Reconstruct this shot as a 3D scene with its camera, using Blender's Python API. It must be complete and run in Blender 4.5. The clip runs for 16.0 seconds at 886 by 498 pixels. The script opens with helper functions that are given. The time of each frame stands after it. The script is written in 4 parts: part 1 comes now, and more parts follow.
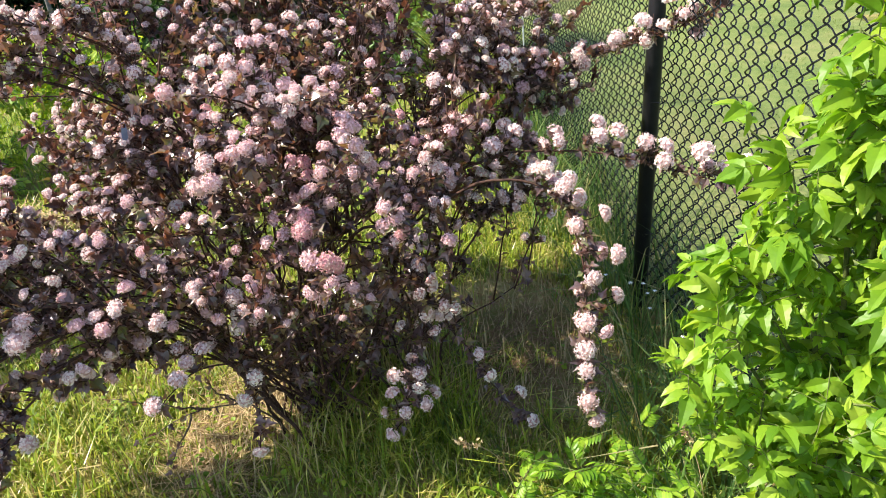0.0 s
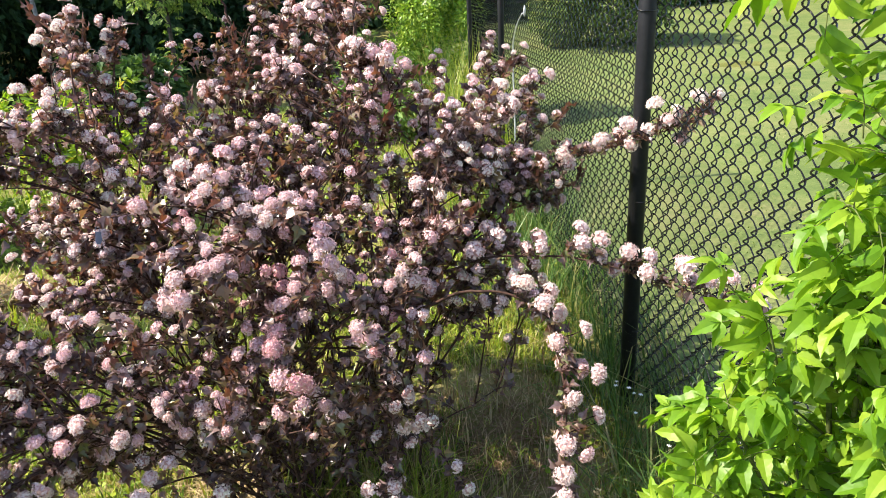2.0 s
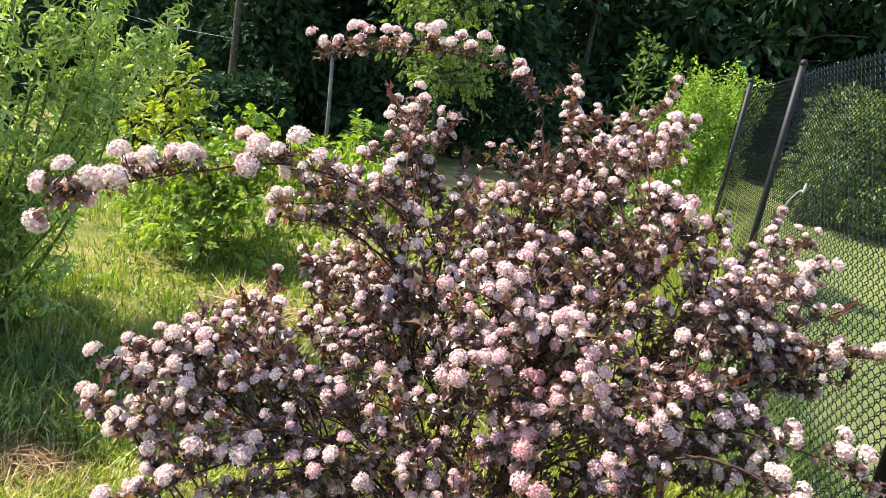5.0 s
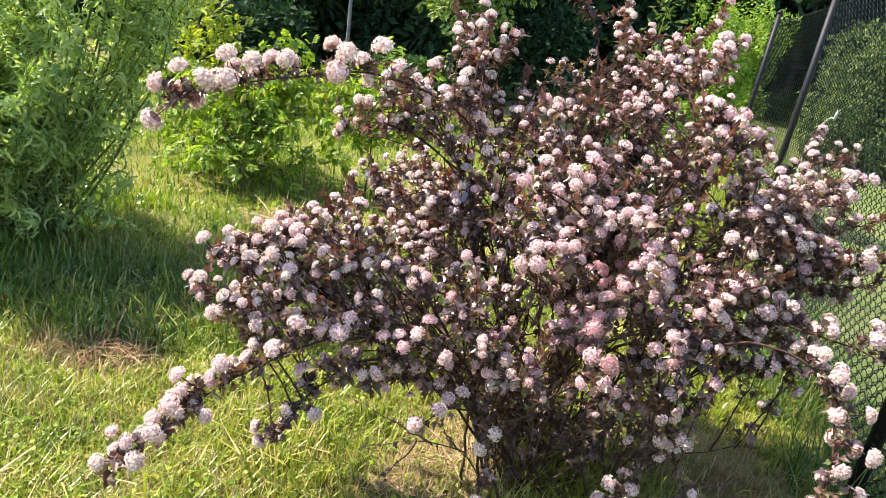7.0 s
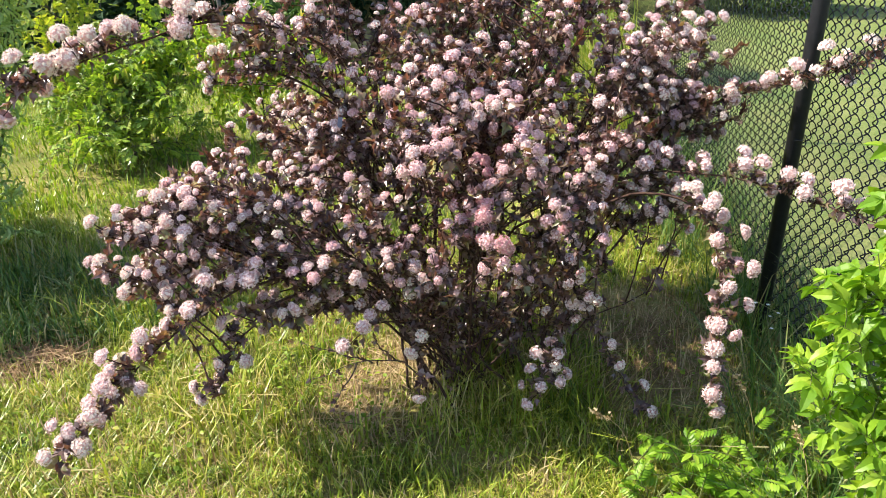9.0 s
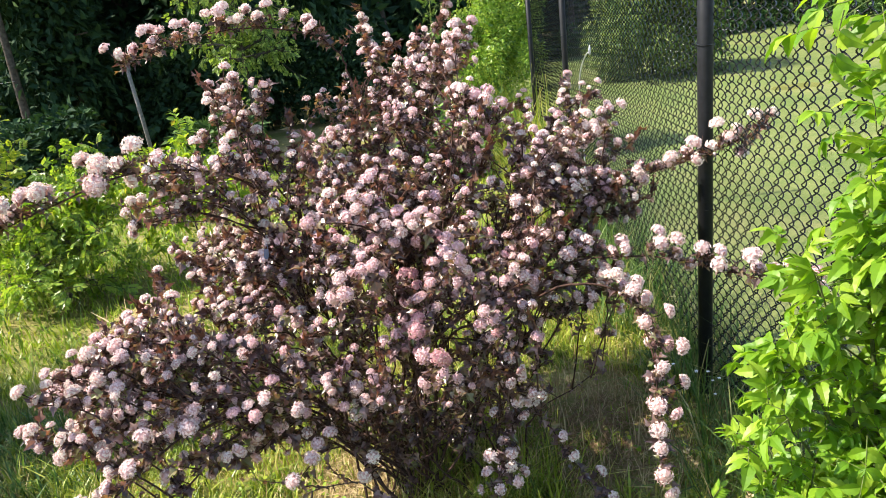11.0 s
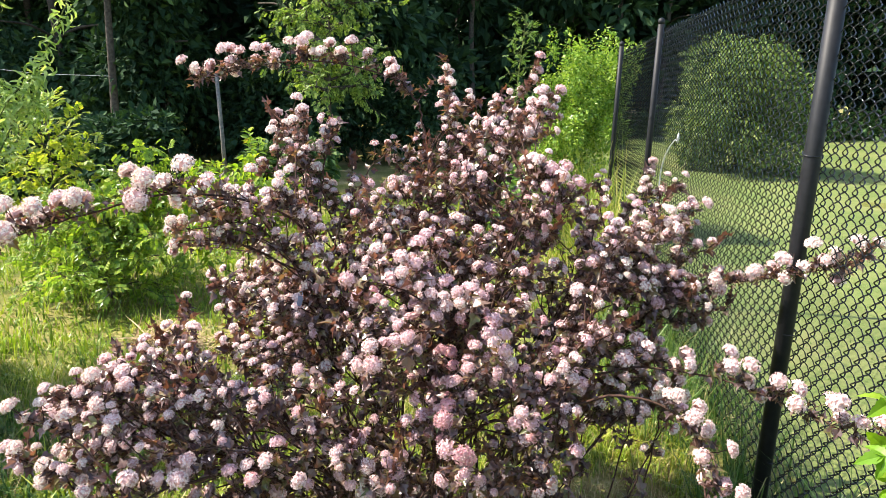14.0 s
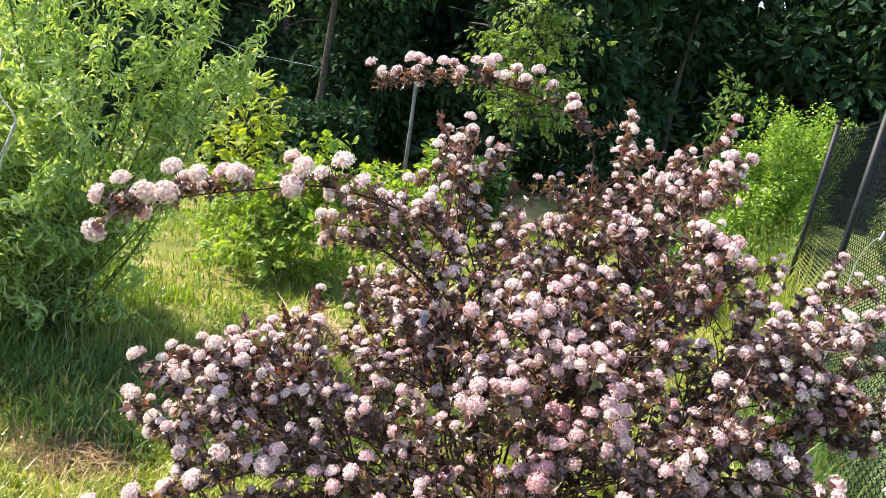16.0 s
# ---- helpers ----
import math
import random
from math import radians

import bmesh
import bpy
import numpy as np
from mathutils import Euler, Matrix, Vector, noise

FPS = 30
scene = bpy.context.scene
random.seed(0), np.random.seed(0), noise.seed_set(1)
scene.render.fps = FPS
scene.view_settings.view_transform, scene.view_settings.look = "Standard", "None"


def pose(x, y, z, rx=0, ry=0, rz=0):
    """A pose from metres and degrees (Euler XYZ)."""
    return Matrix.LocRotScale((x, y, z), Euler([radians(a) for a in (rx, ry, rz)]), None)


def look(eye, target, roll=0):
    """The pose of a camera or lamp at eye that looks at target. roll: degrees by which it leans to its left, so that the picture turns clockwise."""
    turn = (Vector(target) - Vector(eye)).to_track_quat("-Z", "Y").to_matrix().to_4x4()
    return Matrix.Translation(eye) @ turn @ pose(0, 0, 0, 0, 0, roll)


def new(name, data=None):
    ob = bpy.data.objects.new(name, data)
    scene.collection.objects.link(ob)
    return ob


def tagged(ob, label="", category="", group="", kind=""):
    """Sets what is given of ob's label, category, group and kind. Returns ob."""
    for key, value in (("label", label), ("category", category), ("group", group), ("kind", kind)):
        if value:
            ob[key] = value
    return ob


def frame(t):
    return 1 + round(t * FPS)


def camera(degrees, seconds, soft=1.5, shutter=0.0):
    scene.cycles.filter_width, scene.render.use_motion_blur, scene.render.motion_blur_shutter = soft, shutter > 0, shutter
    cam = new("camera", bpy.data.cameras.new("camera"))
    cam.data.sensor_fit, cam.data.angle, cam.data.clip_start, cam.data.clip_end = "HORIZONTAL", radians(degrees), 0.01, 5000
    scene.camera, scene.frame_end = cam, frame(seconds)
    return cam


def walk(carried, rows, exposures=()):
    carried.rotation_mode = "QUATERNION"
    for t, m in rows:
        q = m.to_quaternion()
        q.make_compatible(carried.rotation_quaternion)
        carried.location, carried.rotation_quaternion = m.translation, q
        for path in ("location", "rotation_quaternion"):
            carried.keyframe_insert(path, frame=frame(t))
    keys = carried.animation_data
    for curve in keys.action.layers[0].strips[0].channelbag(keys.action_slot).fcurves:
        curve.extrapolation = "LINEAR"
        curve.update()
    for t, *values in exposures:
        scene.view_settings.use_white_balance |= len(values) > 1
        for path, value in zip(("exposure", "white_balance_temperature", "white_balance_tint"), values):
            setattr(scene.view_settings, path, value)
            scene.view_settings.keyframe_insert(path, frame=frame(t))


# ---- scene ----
cam = camera(62.3, 16.0, soft=0.8)
PATH = [
    (0, (0.452, 0.652, 1.573), (0.528, 2.441, 0.681), -5.1),
    (0.5, (0.479, 0.696, 1.596), (0.578, 2.492, 0.721), -4.6),
    (1, (0.502, 0.71, 1.642), (0.615, 2.514, 0.786), -4.5),
    (1.5, (0.507, 0.726, 1.671), (0.629, 2.549, 0.855), -4.4),
    (2, (0.516, 0.749, 1.694), (0.615, 2.594, 0.929), -3.9),
    (2.5, (0.513, 0.758, 1.71), (0.541, 2.628, 1.003), -2.5),
    (3, (0.43, 0.751, 1.724), (0.384, 2.644, 1.083), -0.4),
    (3.5, (0.354, 0.722, 1.733), (0.198, 2.632, 1.163), 2.4),
    (4, (0.304, 0.696, 1.757), (0.063, 2.611, 1.233), 4.8),
    (4.2, (0.302, 0.699, 1.767), (0.012, 2.612, 1.262), 5.9),
    (6.3, (0.137, 0.461, 1.637), (-0.289, 2.334, 1.079), 10.2),
    (6.5, (0.127, 0.438, 1.617), (-0.286, 2.306, 1.032), 10.3),
    (7, (0.125, 0.39, 1.665), (-0.248, 2.235, 0.989), 10.0),
    (7.5, (0.135, 0.351, 1.657), (-0.19, 2.175, 0.903), 9.1),
    (8, (0.175, 0.328, 1.655), (-0.098, 2.13, 0.832), 6.3),
    (8.5, (0.234, 0.332, 1.658), (-0.008, 2.125, 0.805), 2.5),
    (9, (0.281, 0.326, 1.664), (0.088, 2.128, 0.818), -1.9),
    (9.5, (0.345, 0.324, 1.687), (0.187, 2.143, 0.869), -6.0),
    (10, (0.359, 0.327, 1.722), (0.249, 2.168, 0.949), -8.3),
    (10.2, (0.37, 0.332, 1.73), (0.27, 2.184, 0.982), -8.7),
    (12.3, (0.315, 0.328, 1.784), (0.362, 2.258, 1.261), -5.3),
    (12.5, (0.314, 0.33, 1.78), (0.359, 2.262, 1.267), -4.8),
    (13, (0.322, 0.364, 1.776), (0.33, 2.298, 1.268), -3.5),
    (13.5, (0.333, 0.438, 1.768), (0.265, 2.371, 1.258), -1.8),
    (14, (0.353, 0.545, 1.767), (0.163, 2.47, 1.259), 0.9),
    (14.5, (0.362, 0.644, 1.772), (0.026, 2.551, 1.269), 4.0),
    (15, (0.389, 0.689, 1.768), (-0.084, 2.569, 1.274), 7.1),
    (15.5, (0.393, 0.673, 1.766), (-0.181, 2.527, 1.282), 9.6),
    (16, (0.391, 0.657, 1.769), (-0.23, 2.497, 1.294), 10.4),
]
walk(cam, [(t, look(eye, target, roll)) for t, eye, target, roll in PATH], [(0, 1.26), (4, 1.3), (7, 1.38), (9, 1.24), (10, 1.24), (12.5, 1.42), (16, 1.43)])

# ---- light ----
SUN_TO = Vector((-1.77, 0.06, 2.1)).normalized()
world = bpy.data.worlds.new("sky")
scene.world = world
world.use_nodes = True
_wn = world.node_tree.nodes
_sky = _wn.new("ShaderNodeTexSky")
_sky.sky_type = "NISHITA"
_sky.sun_disc = False
_sky.sun_elevation = math.asin(SUN_TO.z)
_sky.sun_rotation = math.atan2(SUN_TO.x, SUN_TO.y)
_wn["Background"].inputs["Strength"].default_value = 0.15
world.node_tree.links.new(_sky.outputs[0], _wn["Background"].inputs["Color"])
sun = new("sun", bpy.data.lights.new("sun", "SUN"))
sun.data.energy = 5.0
sun.data.angle = radians(0.55)
sun.data.color = (1.0, 0.91, 0.78)
sun.matrix_world = look(SUN_TO * 30, (0, 0, 0))

rng = np.random.default_rng(7)


# ---- mesh helpers ----
def material(name, rough=0.6, spec=0.4):
    m = bpy.data.materials.new(name)
    m.use_nodes = True
    b = m.node_tree.nodes["Principled BSDF"]
    b.inputs["Roughness"].default_value = rough
    b.inputs["Specular IOR Level"].default_value = spec
    return m, m.node_tree, b


def ramp(nt, stops):
    r = nt.nodes.new("ShaderNodeValToRGB")
    e = r.color_ramp.elements
    e[0].position, e[0].color = stops[0][0], (*stops[0][1], 1)
    e[1].position, e[1].color = stops[-1][0], (*stops[-1][1], 1)
    for p, c in stops[1:-1]:
        k = e.new(p)
        k.color = (*c, 1)
    return r


def noise_tex(nt, scale, detail=3.0, rough=0.55):
    co = nt.nodes.new("ShaderNodeTexCoord")
    n = nt.nodes.new("ShaderNodeTexNoise")
    n.inputs["Scale"].default_value = scale
    n.inputs["Detail"].default_value = detail
    n.inputs["Roughness"].default_value = rough
    nt.links.new(co.outputs["Object"], n.inputs["Vector"])
    return n


def math_node(nt, op, a, b):
    n = nt.nodes.new("ShaderNodeMath")
    n.operation = op
    for i, v in enumerate((a, b)):
        if isinstance(v, (int, float)):
            n.inputs[i].default_value = v
        else:
            nt.links.new(v, n.inputs[i])
    return n.outputs[0]


def leaf_material(name, stops, rough=0.45, spec=0.4, through_light=0.3, tint=(1, 1, 1), single=False, patchy=0.0):
    """Leaf colour varies leaf by leaf; part of the light passes through the blade."""
    m, nt, b = material(name, rough, spec)
    if single:
        g = nt.nodes.new("ShaderNodeObjectInfo").outputs["Random"]
    else:
        g = nt.nodes.new("ShaderNodeNewGeometry").outputs["Random Per Island"]
    n = noise_tex(nt, 90.0, 2.0)
    v = math_node(nt, "ADD", g, math_node(nt, "MULTIPLY", math_node(nt, "SUBTRACT", n.outputs["Fac"], 0.5), 0.35))
    if patchy:
        big = noise_tex(nt, 2.6, 4.0, 0.6)
        v = math_node(nt, "ADD", math_node(nt, "MULTIPLY", v, 0.75), math_node(nt, "MULTIPLY", math_node(nt, "SUBTRACT", big.outputs["Fac"], 0.4), patchy))
    r = ramp(nt, stops)
    nt.links.new(v, r.inputs["Fac"])
    nt.links.new(r.outputs["Color"], b.inputs["Base Color"])
    bump = nt.nodes.new("ShaderNodeBump")
    bump.inputs["Strength"].default_value = 0.25
    bump.inputs["Distance"].default_value = 0.002
    nt.links.new(n.outputs["Fac"], bump.inputs["Height"])
    nt.links.new(bump.outputs["Normal"], b.inputs["Normal"])
    if through_light > 0:
        t = nt.nodes.new("ShaderNodeBsdfTranslucent")
        mul = nt.nodes.new("ShaderNodeMixRGB")
        mul.blend_type = "MULTIPLY"
        mul.inputs["Fac"].default_value = 1.0
        mul.inputs["Color2"].default_value = (*tint, 1)
        nt.links.new(r.outputs["Color"], mul.inputs["Color1"])
        nt.links.new(mul.outputs["Color"], t.inputs["Color"])
        mix = nt.nodes.new("ShaderNodeMixShader")
        mix.inputs["Fac"].default_value = through_light
        nt.links.new(b.outputs["BSDF"], mix.inputs[1])
        nt.links.new(t.outputs["BSDF"], mix.inputs[2])
        nt.links.new(mix.outputs["Shader"], nt.nodes["Material Output"].inputs["Surface"])
    return m


def bark_material(name, dark, light, scale=60.0, rough=0.85):
    m, nt, b = material(name, rough, 0.2)
    n = noise_tex(nt, scale, 5.0)
    r = ramp(nt, [(0.3, dark), (0.7, light)])
    nt.links.new(n.outputs["Fac"], r.inputs["Fac"])
    nt.links.new(r.outputs["Color"], b.inputs["Base Color"])
    bump = nt.nodes.new("ShaderNodeBump")
    bump.inputs["Strength"].default_value = 0.5
    bump.inputs["Distance"].default_value = 0.004
    nt.links.new(n.outputs["Fac"], bump.inputs["Height"])
    nt.links.new(bump.outputs["Normal"], b.inputs["Normal"])
    return m


def mesh_of(name, verts, faces, mats, index=None, smooth=False):
    me = bpy.data.meshes.new(name)
    me.from_pydata([tuple(v) for v in verts], [], faces)
    for m in mats:
        me.materials.append(m)
    if index is not None:
        me.polygons.foreach_set("material_index", index)
    if smooth:
        me.polygons.foreach_set("use_smooth", [True] * len(faces))
    me.update()
    return me


def scattered(name, template, mats4, materials, smooth=False):
    """One mesh of many copies of a template (verts, faces, material index) at the given matrices."""
    tv, tf, ti = template
    tv = np.asarray(tv, float)
    k, n = len(tv), len(mats4)
    h = np.c_[tv, np.ones(k)]
    v = np.einsum("nij,kj->nki", mats4[:, :3, :], h).reshape(-1, 3)
    sizes = np.array([len(f) for f in tf])
    flat = np.concatenate([np.array(f) for f in tf])
    loops = (flat[None, :] + (np.arange(n) * k)[:, None]).ravel()
    total = np.tile(sizes, n)
    start = np.r_[0, np.cumsum(total)[:-1]]
    me = bpy.data.meshes.new(name)
    me.vertices.add(len(v))
    me.vertices.foreach_set("co", v.ravel())
    me.loops.add(len(loops))
    me.loops.foreach_set("vertex_index", loops.astype(np.int32))
    me.polygons.add(len(total))
    me.polygons.foreach_set("loop_start", start.astype(np.int32))
    for m in materials:
        me.materials.append(m)
    me.polygons.foreach_set("material_index", np.tile(np.array(ti, np.int32), n))
    me.polygons.foreach_set("use_smooth", np.full(len(total), smooth))
    me.update(calc_edges=True)
    me.validate()
    return me


def unit(a):
    a = np.asarray(a, float)
    return a / np.maximum(np.linalg.norm(a, axis=-1, keepdims=True), 1e-9)


def frames_at(pos, axis, up, scale):
    """Matrices with y along axis, z near up, of the given sizes."""
    pos, y = np.asarray(pos, float), unit(axis)
    x = unit(np.cross(y, np.broadcast_to(up, y.shape)) + 1e-6)
    z = np.cross(x, y)
    m = np.zeros((len(pos), 4, 4))
    s = np.broadcast_to(np.asarray(scale, float).reshape(-1, 1), (len(pos), 1))
    m[:, :3, 0], m[:, :3, 1], m[:, :3, 2], m[:, :3, 3], m[:, 3, 3] = x * s, y * s, z * s, pos, 1
    return m


def part(name, me, parent, label="", kind=""):
    ob = new(name, me)
    ob.parent = parent
    return tagged(ob, label=label, kind=kind)


def thing(name, label, category, place=(0, 0, 0), group="", kind=""):
    ob = new(name)
    ob.empty_display_size = 0.1
    ob.location = place
    return tagged(ob, label, category, group, kind)


class Geo:
    """Collects tubes and pieces for one mesh."""

    def __init__(self):
        self.v, self.f, self.i = [], [], []

    def tube(self, pts, radii, sides=6, mat=0):
        pts = np.asarray(pts, float)
        radii = np.broadcast_to(radii, (len(pts),))
        tan = unit(np.gradient(pts, axis=0))
        ref = np.array([0.3, 0.9, 0.1]) if abs(tan[0][2]) > 0.7 else np.array([0.0, 0.0, 1.0])
        a = unit(np.cross(tan, ref) + 1e-7)
        b = np.cross(tan, a)
        ang = np.arange(sides) / sides * 2 * np.pi
        base = len(self.v)
        for p, r, u, w in zip(pts, radii, a, b):
            for t in ang:
                self.v.append(p + r * (math.cos(t) * u + math.sin(t) * w))
        for s in range(len(pts) - 1):
            for q in range(sides):
                o, n = base + s * sides, (q + 1) % sides
                self.f.append((o + q, o + n, o + sides + n, o + sides + q))
                self.i.append(mat)
        self.f.append(tuple(base + q for q in range(sides))[::-1])
        self.f.append(tuple(base + (len(pts) - 1) * sides + q for q in range(sides)))
        self.i += [mat, mat]
        return self

    def mesh(self, name, mats, smooth=True):
        return mesh_of(name, self.v, self.f, mats, self.i, smooth)


def spline(ctrl, n):
    """A smooth line of n points through the control points."""
    c = np.asarray(ctrl, float)
    c = np.vstack([2 * c[0] - c[1], c, 2 * c[-1] - c[-2]])
    out = []
    segs = len(c) - 3
    for s in np.linspace(0, segs - 1e-6, n):
        k, t = int(s), s - int(s)
        p0, p1, p2, p3 = c[k : k + 4]
        out.append(0.5 * (2 * p1 + (p2 - p0) * t + (2 * p0 - 5 * p1 + 4 * p2 - p3) * t**2 + (3 * p1 - p0 - 3 * p2 + p3) * t**3))
    return np.array(out)


def ground_z(x, y):
    """The plot falls gently towards the wood."""
    return -0.055 * np.clip(np.asarray(y, float) - 4.0, 0, 9) + 0.015 * np.sin(np.asarray(x) * 2.1 + 0.7) * np.cos(np.asarray(y) * 1.7)


# ---- templates ----
def leaf_template(width, fold=0.18, droop=0.15, rows=(0.0, 0.3, 0.65, 1.0), shape=(0.0, 0.9, 0.8, 0.0), curl=0.0):
    v, f = [], []
    for y, w in zip(rows, shape):
        z = -droop * y * y
        hw = w * width / 2
        tw = curl * (y - 0.3)
        v += [(-hw * math.cos(tw), y, z + fold * hw - hw * math.sin(tw)), (0, y, z), (hw * math.cos(tw), y, z + fold * hw + hw * math.sin(tw))]
    for k in range(len(rows) - 1):
        o = 3 * k
        f += [(o, o + 1, o + 4, o + 3), (o + 1, o + 2, o + 5, o + 4)]
    return v, f, [0] * len(f)


def toothed_template(side, mid, fold=0.15, droop=0.2):
    """A lobed or toothed blade: the outline of one half, and points along the midrib."""
    half = [(x, y, fold * x - droop * y * y) for x, y in side]
    spine = [(0, y, -droop * y * y) for y in mid]
    v = list(spine) + half + [(-x, y, z) for x, y, z in half]
    f, n, k = [], len(side), len(mid)
    near = [min(range(k), key=lambda q: abs(mid[q] - y * 0.92)) for _, y in side]
    for s, flip in ((k, False), (k + n, True)):
        for q in range(n - 1):
            a, b = near[q], near[q + 1]
            face = [a, s + q, s + q + 1] + ([b] if b != a else [])
            f.append(tuple(face[::-1] if flip else face))
    return v, f, [0] * len(f)


NINEBARK = toothed_template([(0.02, 0.0), (0.22, 0.06), (0.4, 0.28), (0.42, 0.46), (0.2, 0.5), (0.25, 0.74), (0.12, 0.88), (0.0, 1.0)], (0.0, 0.3, 0.55, 0.8, 1.0), 0.38, 0.32)
NINEBARK_SMALL = toothed_template([(0.03, 0.0), (0.34, 0.25), (0.38, 0.48), (0.19, 0.5), (0.0, 1.0)], (0.0, 0.45, 1.0), 0.42, 0.34)
LEAFLET = toothed_template([(0.02, 0.0), (0.19, 0.14), (0.27, 0.32), (0.23, 0.42), (0.24, 0.54), (0.16, 0.64), (0.15, 0.76), (0.0, 1.0)], (0.0, 0.25, 0.5, 0.75, 1.0), 0.4, 0.42)
PLAIN = leaf_template(0.5, 0.3, 0.2)

def ribbon_template(width, turns, twist, rows=5):
    """A thin leaf that curls along its length."""
    v, f = [], []
    for k in range(rows):
        t = k / (rows - 1)
        a, w = turns * t, width * math.sin(math.pi * min(0.97, 0.12 + 0.85 * t)) / 2
        y, z, tw = math.sin(a) / turns, (math.cos(a) - 1) / turns, twist * t
        u = Vector((math.cos(tw), -math.sin(tw) * math.sin(a), -math.sin(tw) * math.cos(a))) * w
        v += [(-u.x, y - u.y, z - u.z), (u.x, y + u.y, z + u.z)]
    for k in range(rows - 1):
        f.append((2 * k, 2 * k + 1, 2 * k + 3, 2 * k + 2))
    return v, f, [0] * len(f)


CURLY = ribbon_template(0.15, 2.6, 1.6)
CHEAP = ([(0, 0, 0), (-0.3, 0.45, 0.06), (0, 1, -0.15), (0.3, 0.45, 0.06)], [(0, 1, 2), (0, 2, 3)], [0, 0])


def joined_templates(items):
    """Several (template, matrix) pairs as one template."""
    v, f, i = [], [], []
    for (tv, tf, ti), m in items:
        o = len(v)
        v += [tuple((m @ Vector(p))) for p in tv]
        f += [tuple(o + q for q in face) for face in tf]
        i += list(ti)
    return v, f, i


def rod(pts, radii, sides=4, mat=0):
    g = Geo().tube(pts, radii, sides, mat)
    return [tuple(p) for p in g.v], g.f, g.i

# ---- materials ----
GRASS = leaf_material("grass_blade", [(0.0, (0.05, 0.1, 0.012)), (0.35, (0.18, 0.255, 0.022)), (0.67, (0.345, 0.385, 0.045)), (0.86, (0.48, 0.4, 0.14)), (1.0, (0.62, 0.5, 0.27))], 0.36, 0.45, 0.32, (1.2, 1.25, 0.55), patchy=1.3)
# lush green, darkened so the blade colour helps the shade along
SHADE_DARK_GRASS = leaf_material("shade_dark_grass", [(0.0, (0.035, 0.085, 0.014)), (0.5, (0.085, 0.16, 0.03)), (0.85, (0.17, 0.235, 0.055)), (1.0, (0.4, 0.34, 0.18))], 0.4, 0.4, 0.3, (1.2, 1.25, 0.6))
MEADOW = leaf_material("meadow_blade", [(0.0, (0.05, 0.105, 0.012)), (0.4, (0.17, 0.265, 0.022)), (0.75, (0.33, 0.39, 0.045)), (1.0, (0.52, 0.44, 0.18))], 0.36, 0.45, 0.32, (1.2, 1.25, 0.55), patchy=0.9)
LAWN_BLADE = leaf_material("mown_grass", [(0.0, (0.11, 0.17, 0.05)), (0.6, (0.19, 0.25, 0.075)), (1.0, (0.34, 0.33, 0.16))], 0.5, 0.3, 0.3, (1.1, 1.15, 0.6))
STRAW = leaf_material("dry_straw", [(0.0, (0.22, 0.14, 0.07)), (0.5, (0.42, 0.31, 0.16)), (1.0, (0.56, 0.45, 0.27))], 0.7, 0.2, 0.2, (1.0, 0.9, 0.7))
MAROON = leaf_material("ninebark_leaf", [(0.0, (0.055, 0.034, 0.036)), (0.35, (0.13, 0.083, 0.08)), (0.6, (0.225, 0.15, 0.138)), (0.75, (0.19, 0.118, 0.08)), (0.86, (0.19, 0.155, 0.07)), (1.0, (0.13, 0.155, 0.05))], 0.31, 0.75, 0.34, (1.45, 0.85, 0.55))
YOUNG_LEAF = leaf_material("ninebark_young_leaf", [(0.0, (0.07, 0.036, 0.032)), (0.6, (0.125, 0.065, 0.048)), (1.0, (0.2, 0.105, 0.055))], 0.36, 0.5, 0.36, (1.35, 0.85, 0.55))
MAROON_ONE = leaf_material("ninebark_leaf_near", [(0.0, (0.055, 0.034, 0.036)), (0.35, (0.13, 0.083, 0.08)), (0.6, (0.225, 0.15, 0.138)), (0.75, (0.19, 0.118, 0.08)), (0.86, (0.19, 0.155, 0.07)), (1.0, (0.13, 0.155, 0.05))], 0.31, 0.75, 0.34, (1.45, 0.85, 0.55), True)
LIME = leaf_material("sapling_leaf", [(0.0, (0.1, 0.22, 0.014)), (0.5, (0.19, 0.335, 0.02)), (1.0, (0.31, 0.43, 0.042))], 0.42, 0.35, 0.45, (1.25, 1.3, 0.35))
WILLOW = leaf_material("willow_leaf", [(0.0, (0.14, 0.225, 0.06)), (0.45, (0.31, 0.42, 0.13)), (1.0, (0.53, 0.6, 0.27))], 0.36, 0.5, 0.46, (1.2, 1.25, 0.5))
FRESH = leaf_material("shrub_leaf", [(0.0, (0.11, 0.2, 0.022)), (0.55, (0.24, 0.36, 0.035)), (0.92, (0.4, 0.46, 0.06)), (1.0, (0.44, 0.32, 0.08))], 0.45, 0.35, 0.45, (1.2, 1.25, 0.45))
SHRUB_GREEN = leaf_material("green_shrub_leaf", [(0.0, (0.1, 0.19, 0.024)), (0.6, (0.25, 0.37, 0.045)), (1.0, (0.42, 0.48, 0.08))], 0.4, 0.45, 0.42, (1.2, 1.25, 0.5))
TREE_GREEN = leaf_material("young_tree_leaf", [(0.0, (0.08, 0.15, 0.028)), (0.6, (0.21, 0.31, 0.06)), (1.0, (0.42, 0.5, 0.13))], 0.42, 0.4, 0.35, (1.2, 1.25, 0.5))
VINE = leaf_material("vine_leaf", [(0.0, (0.07, 0.15, 0.02)), (0.5, (0.2, 0.34, 0.035)), (1.0, (0.42, 0.5, 0.09))], 0.38, 0.4, 0.3, (1.2, 1.25, 0.5))
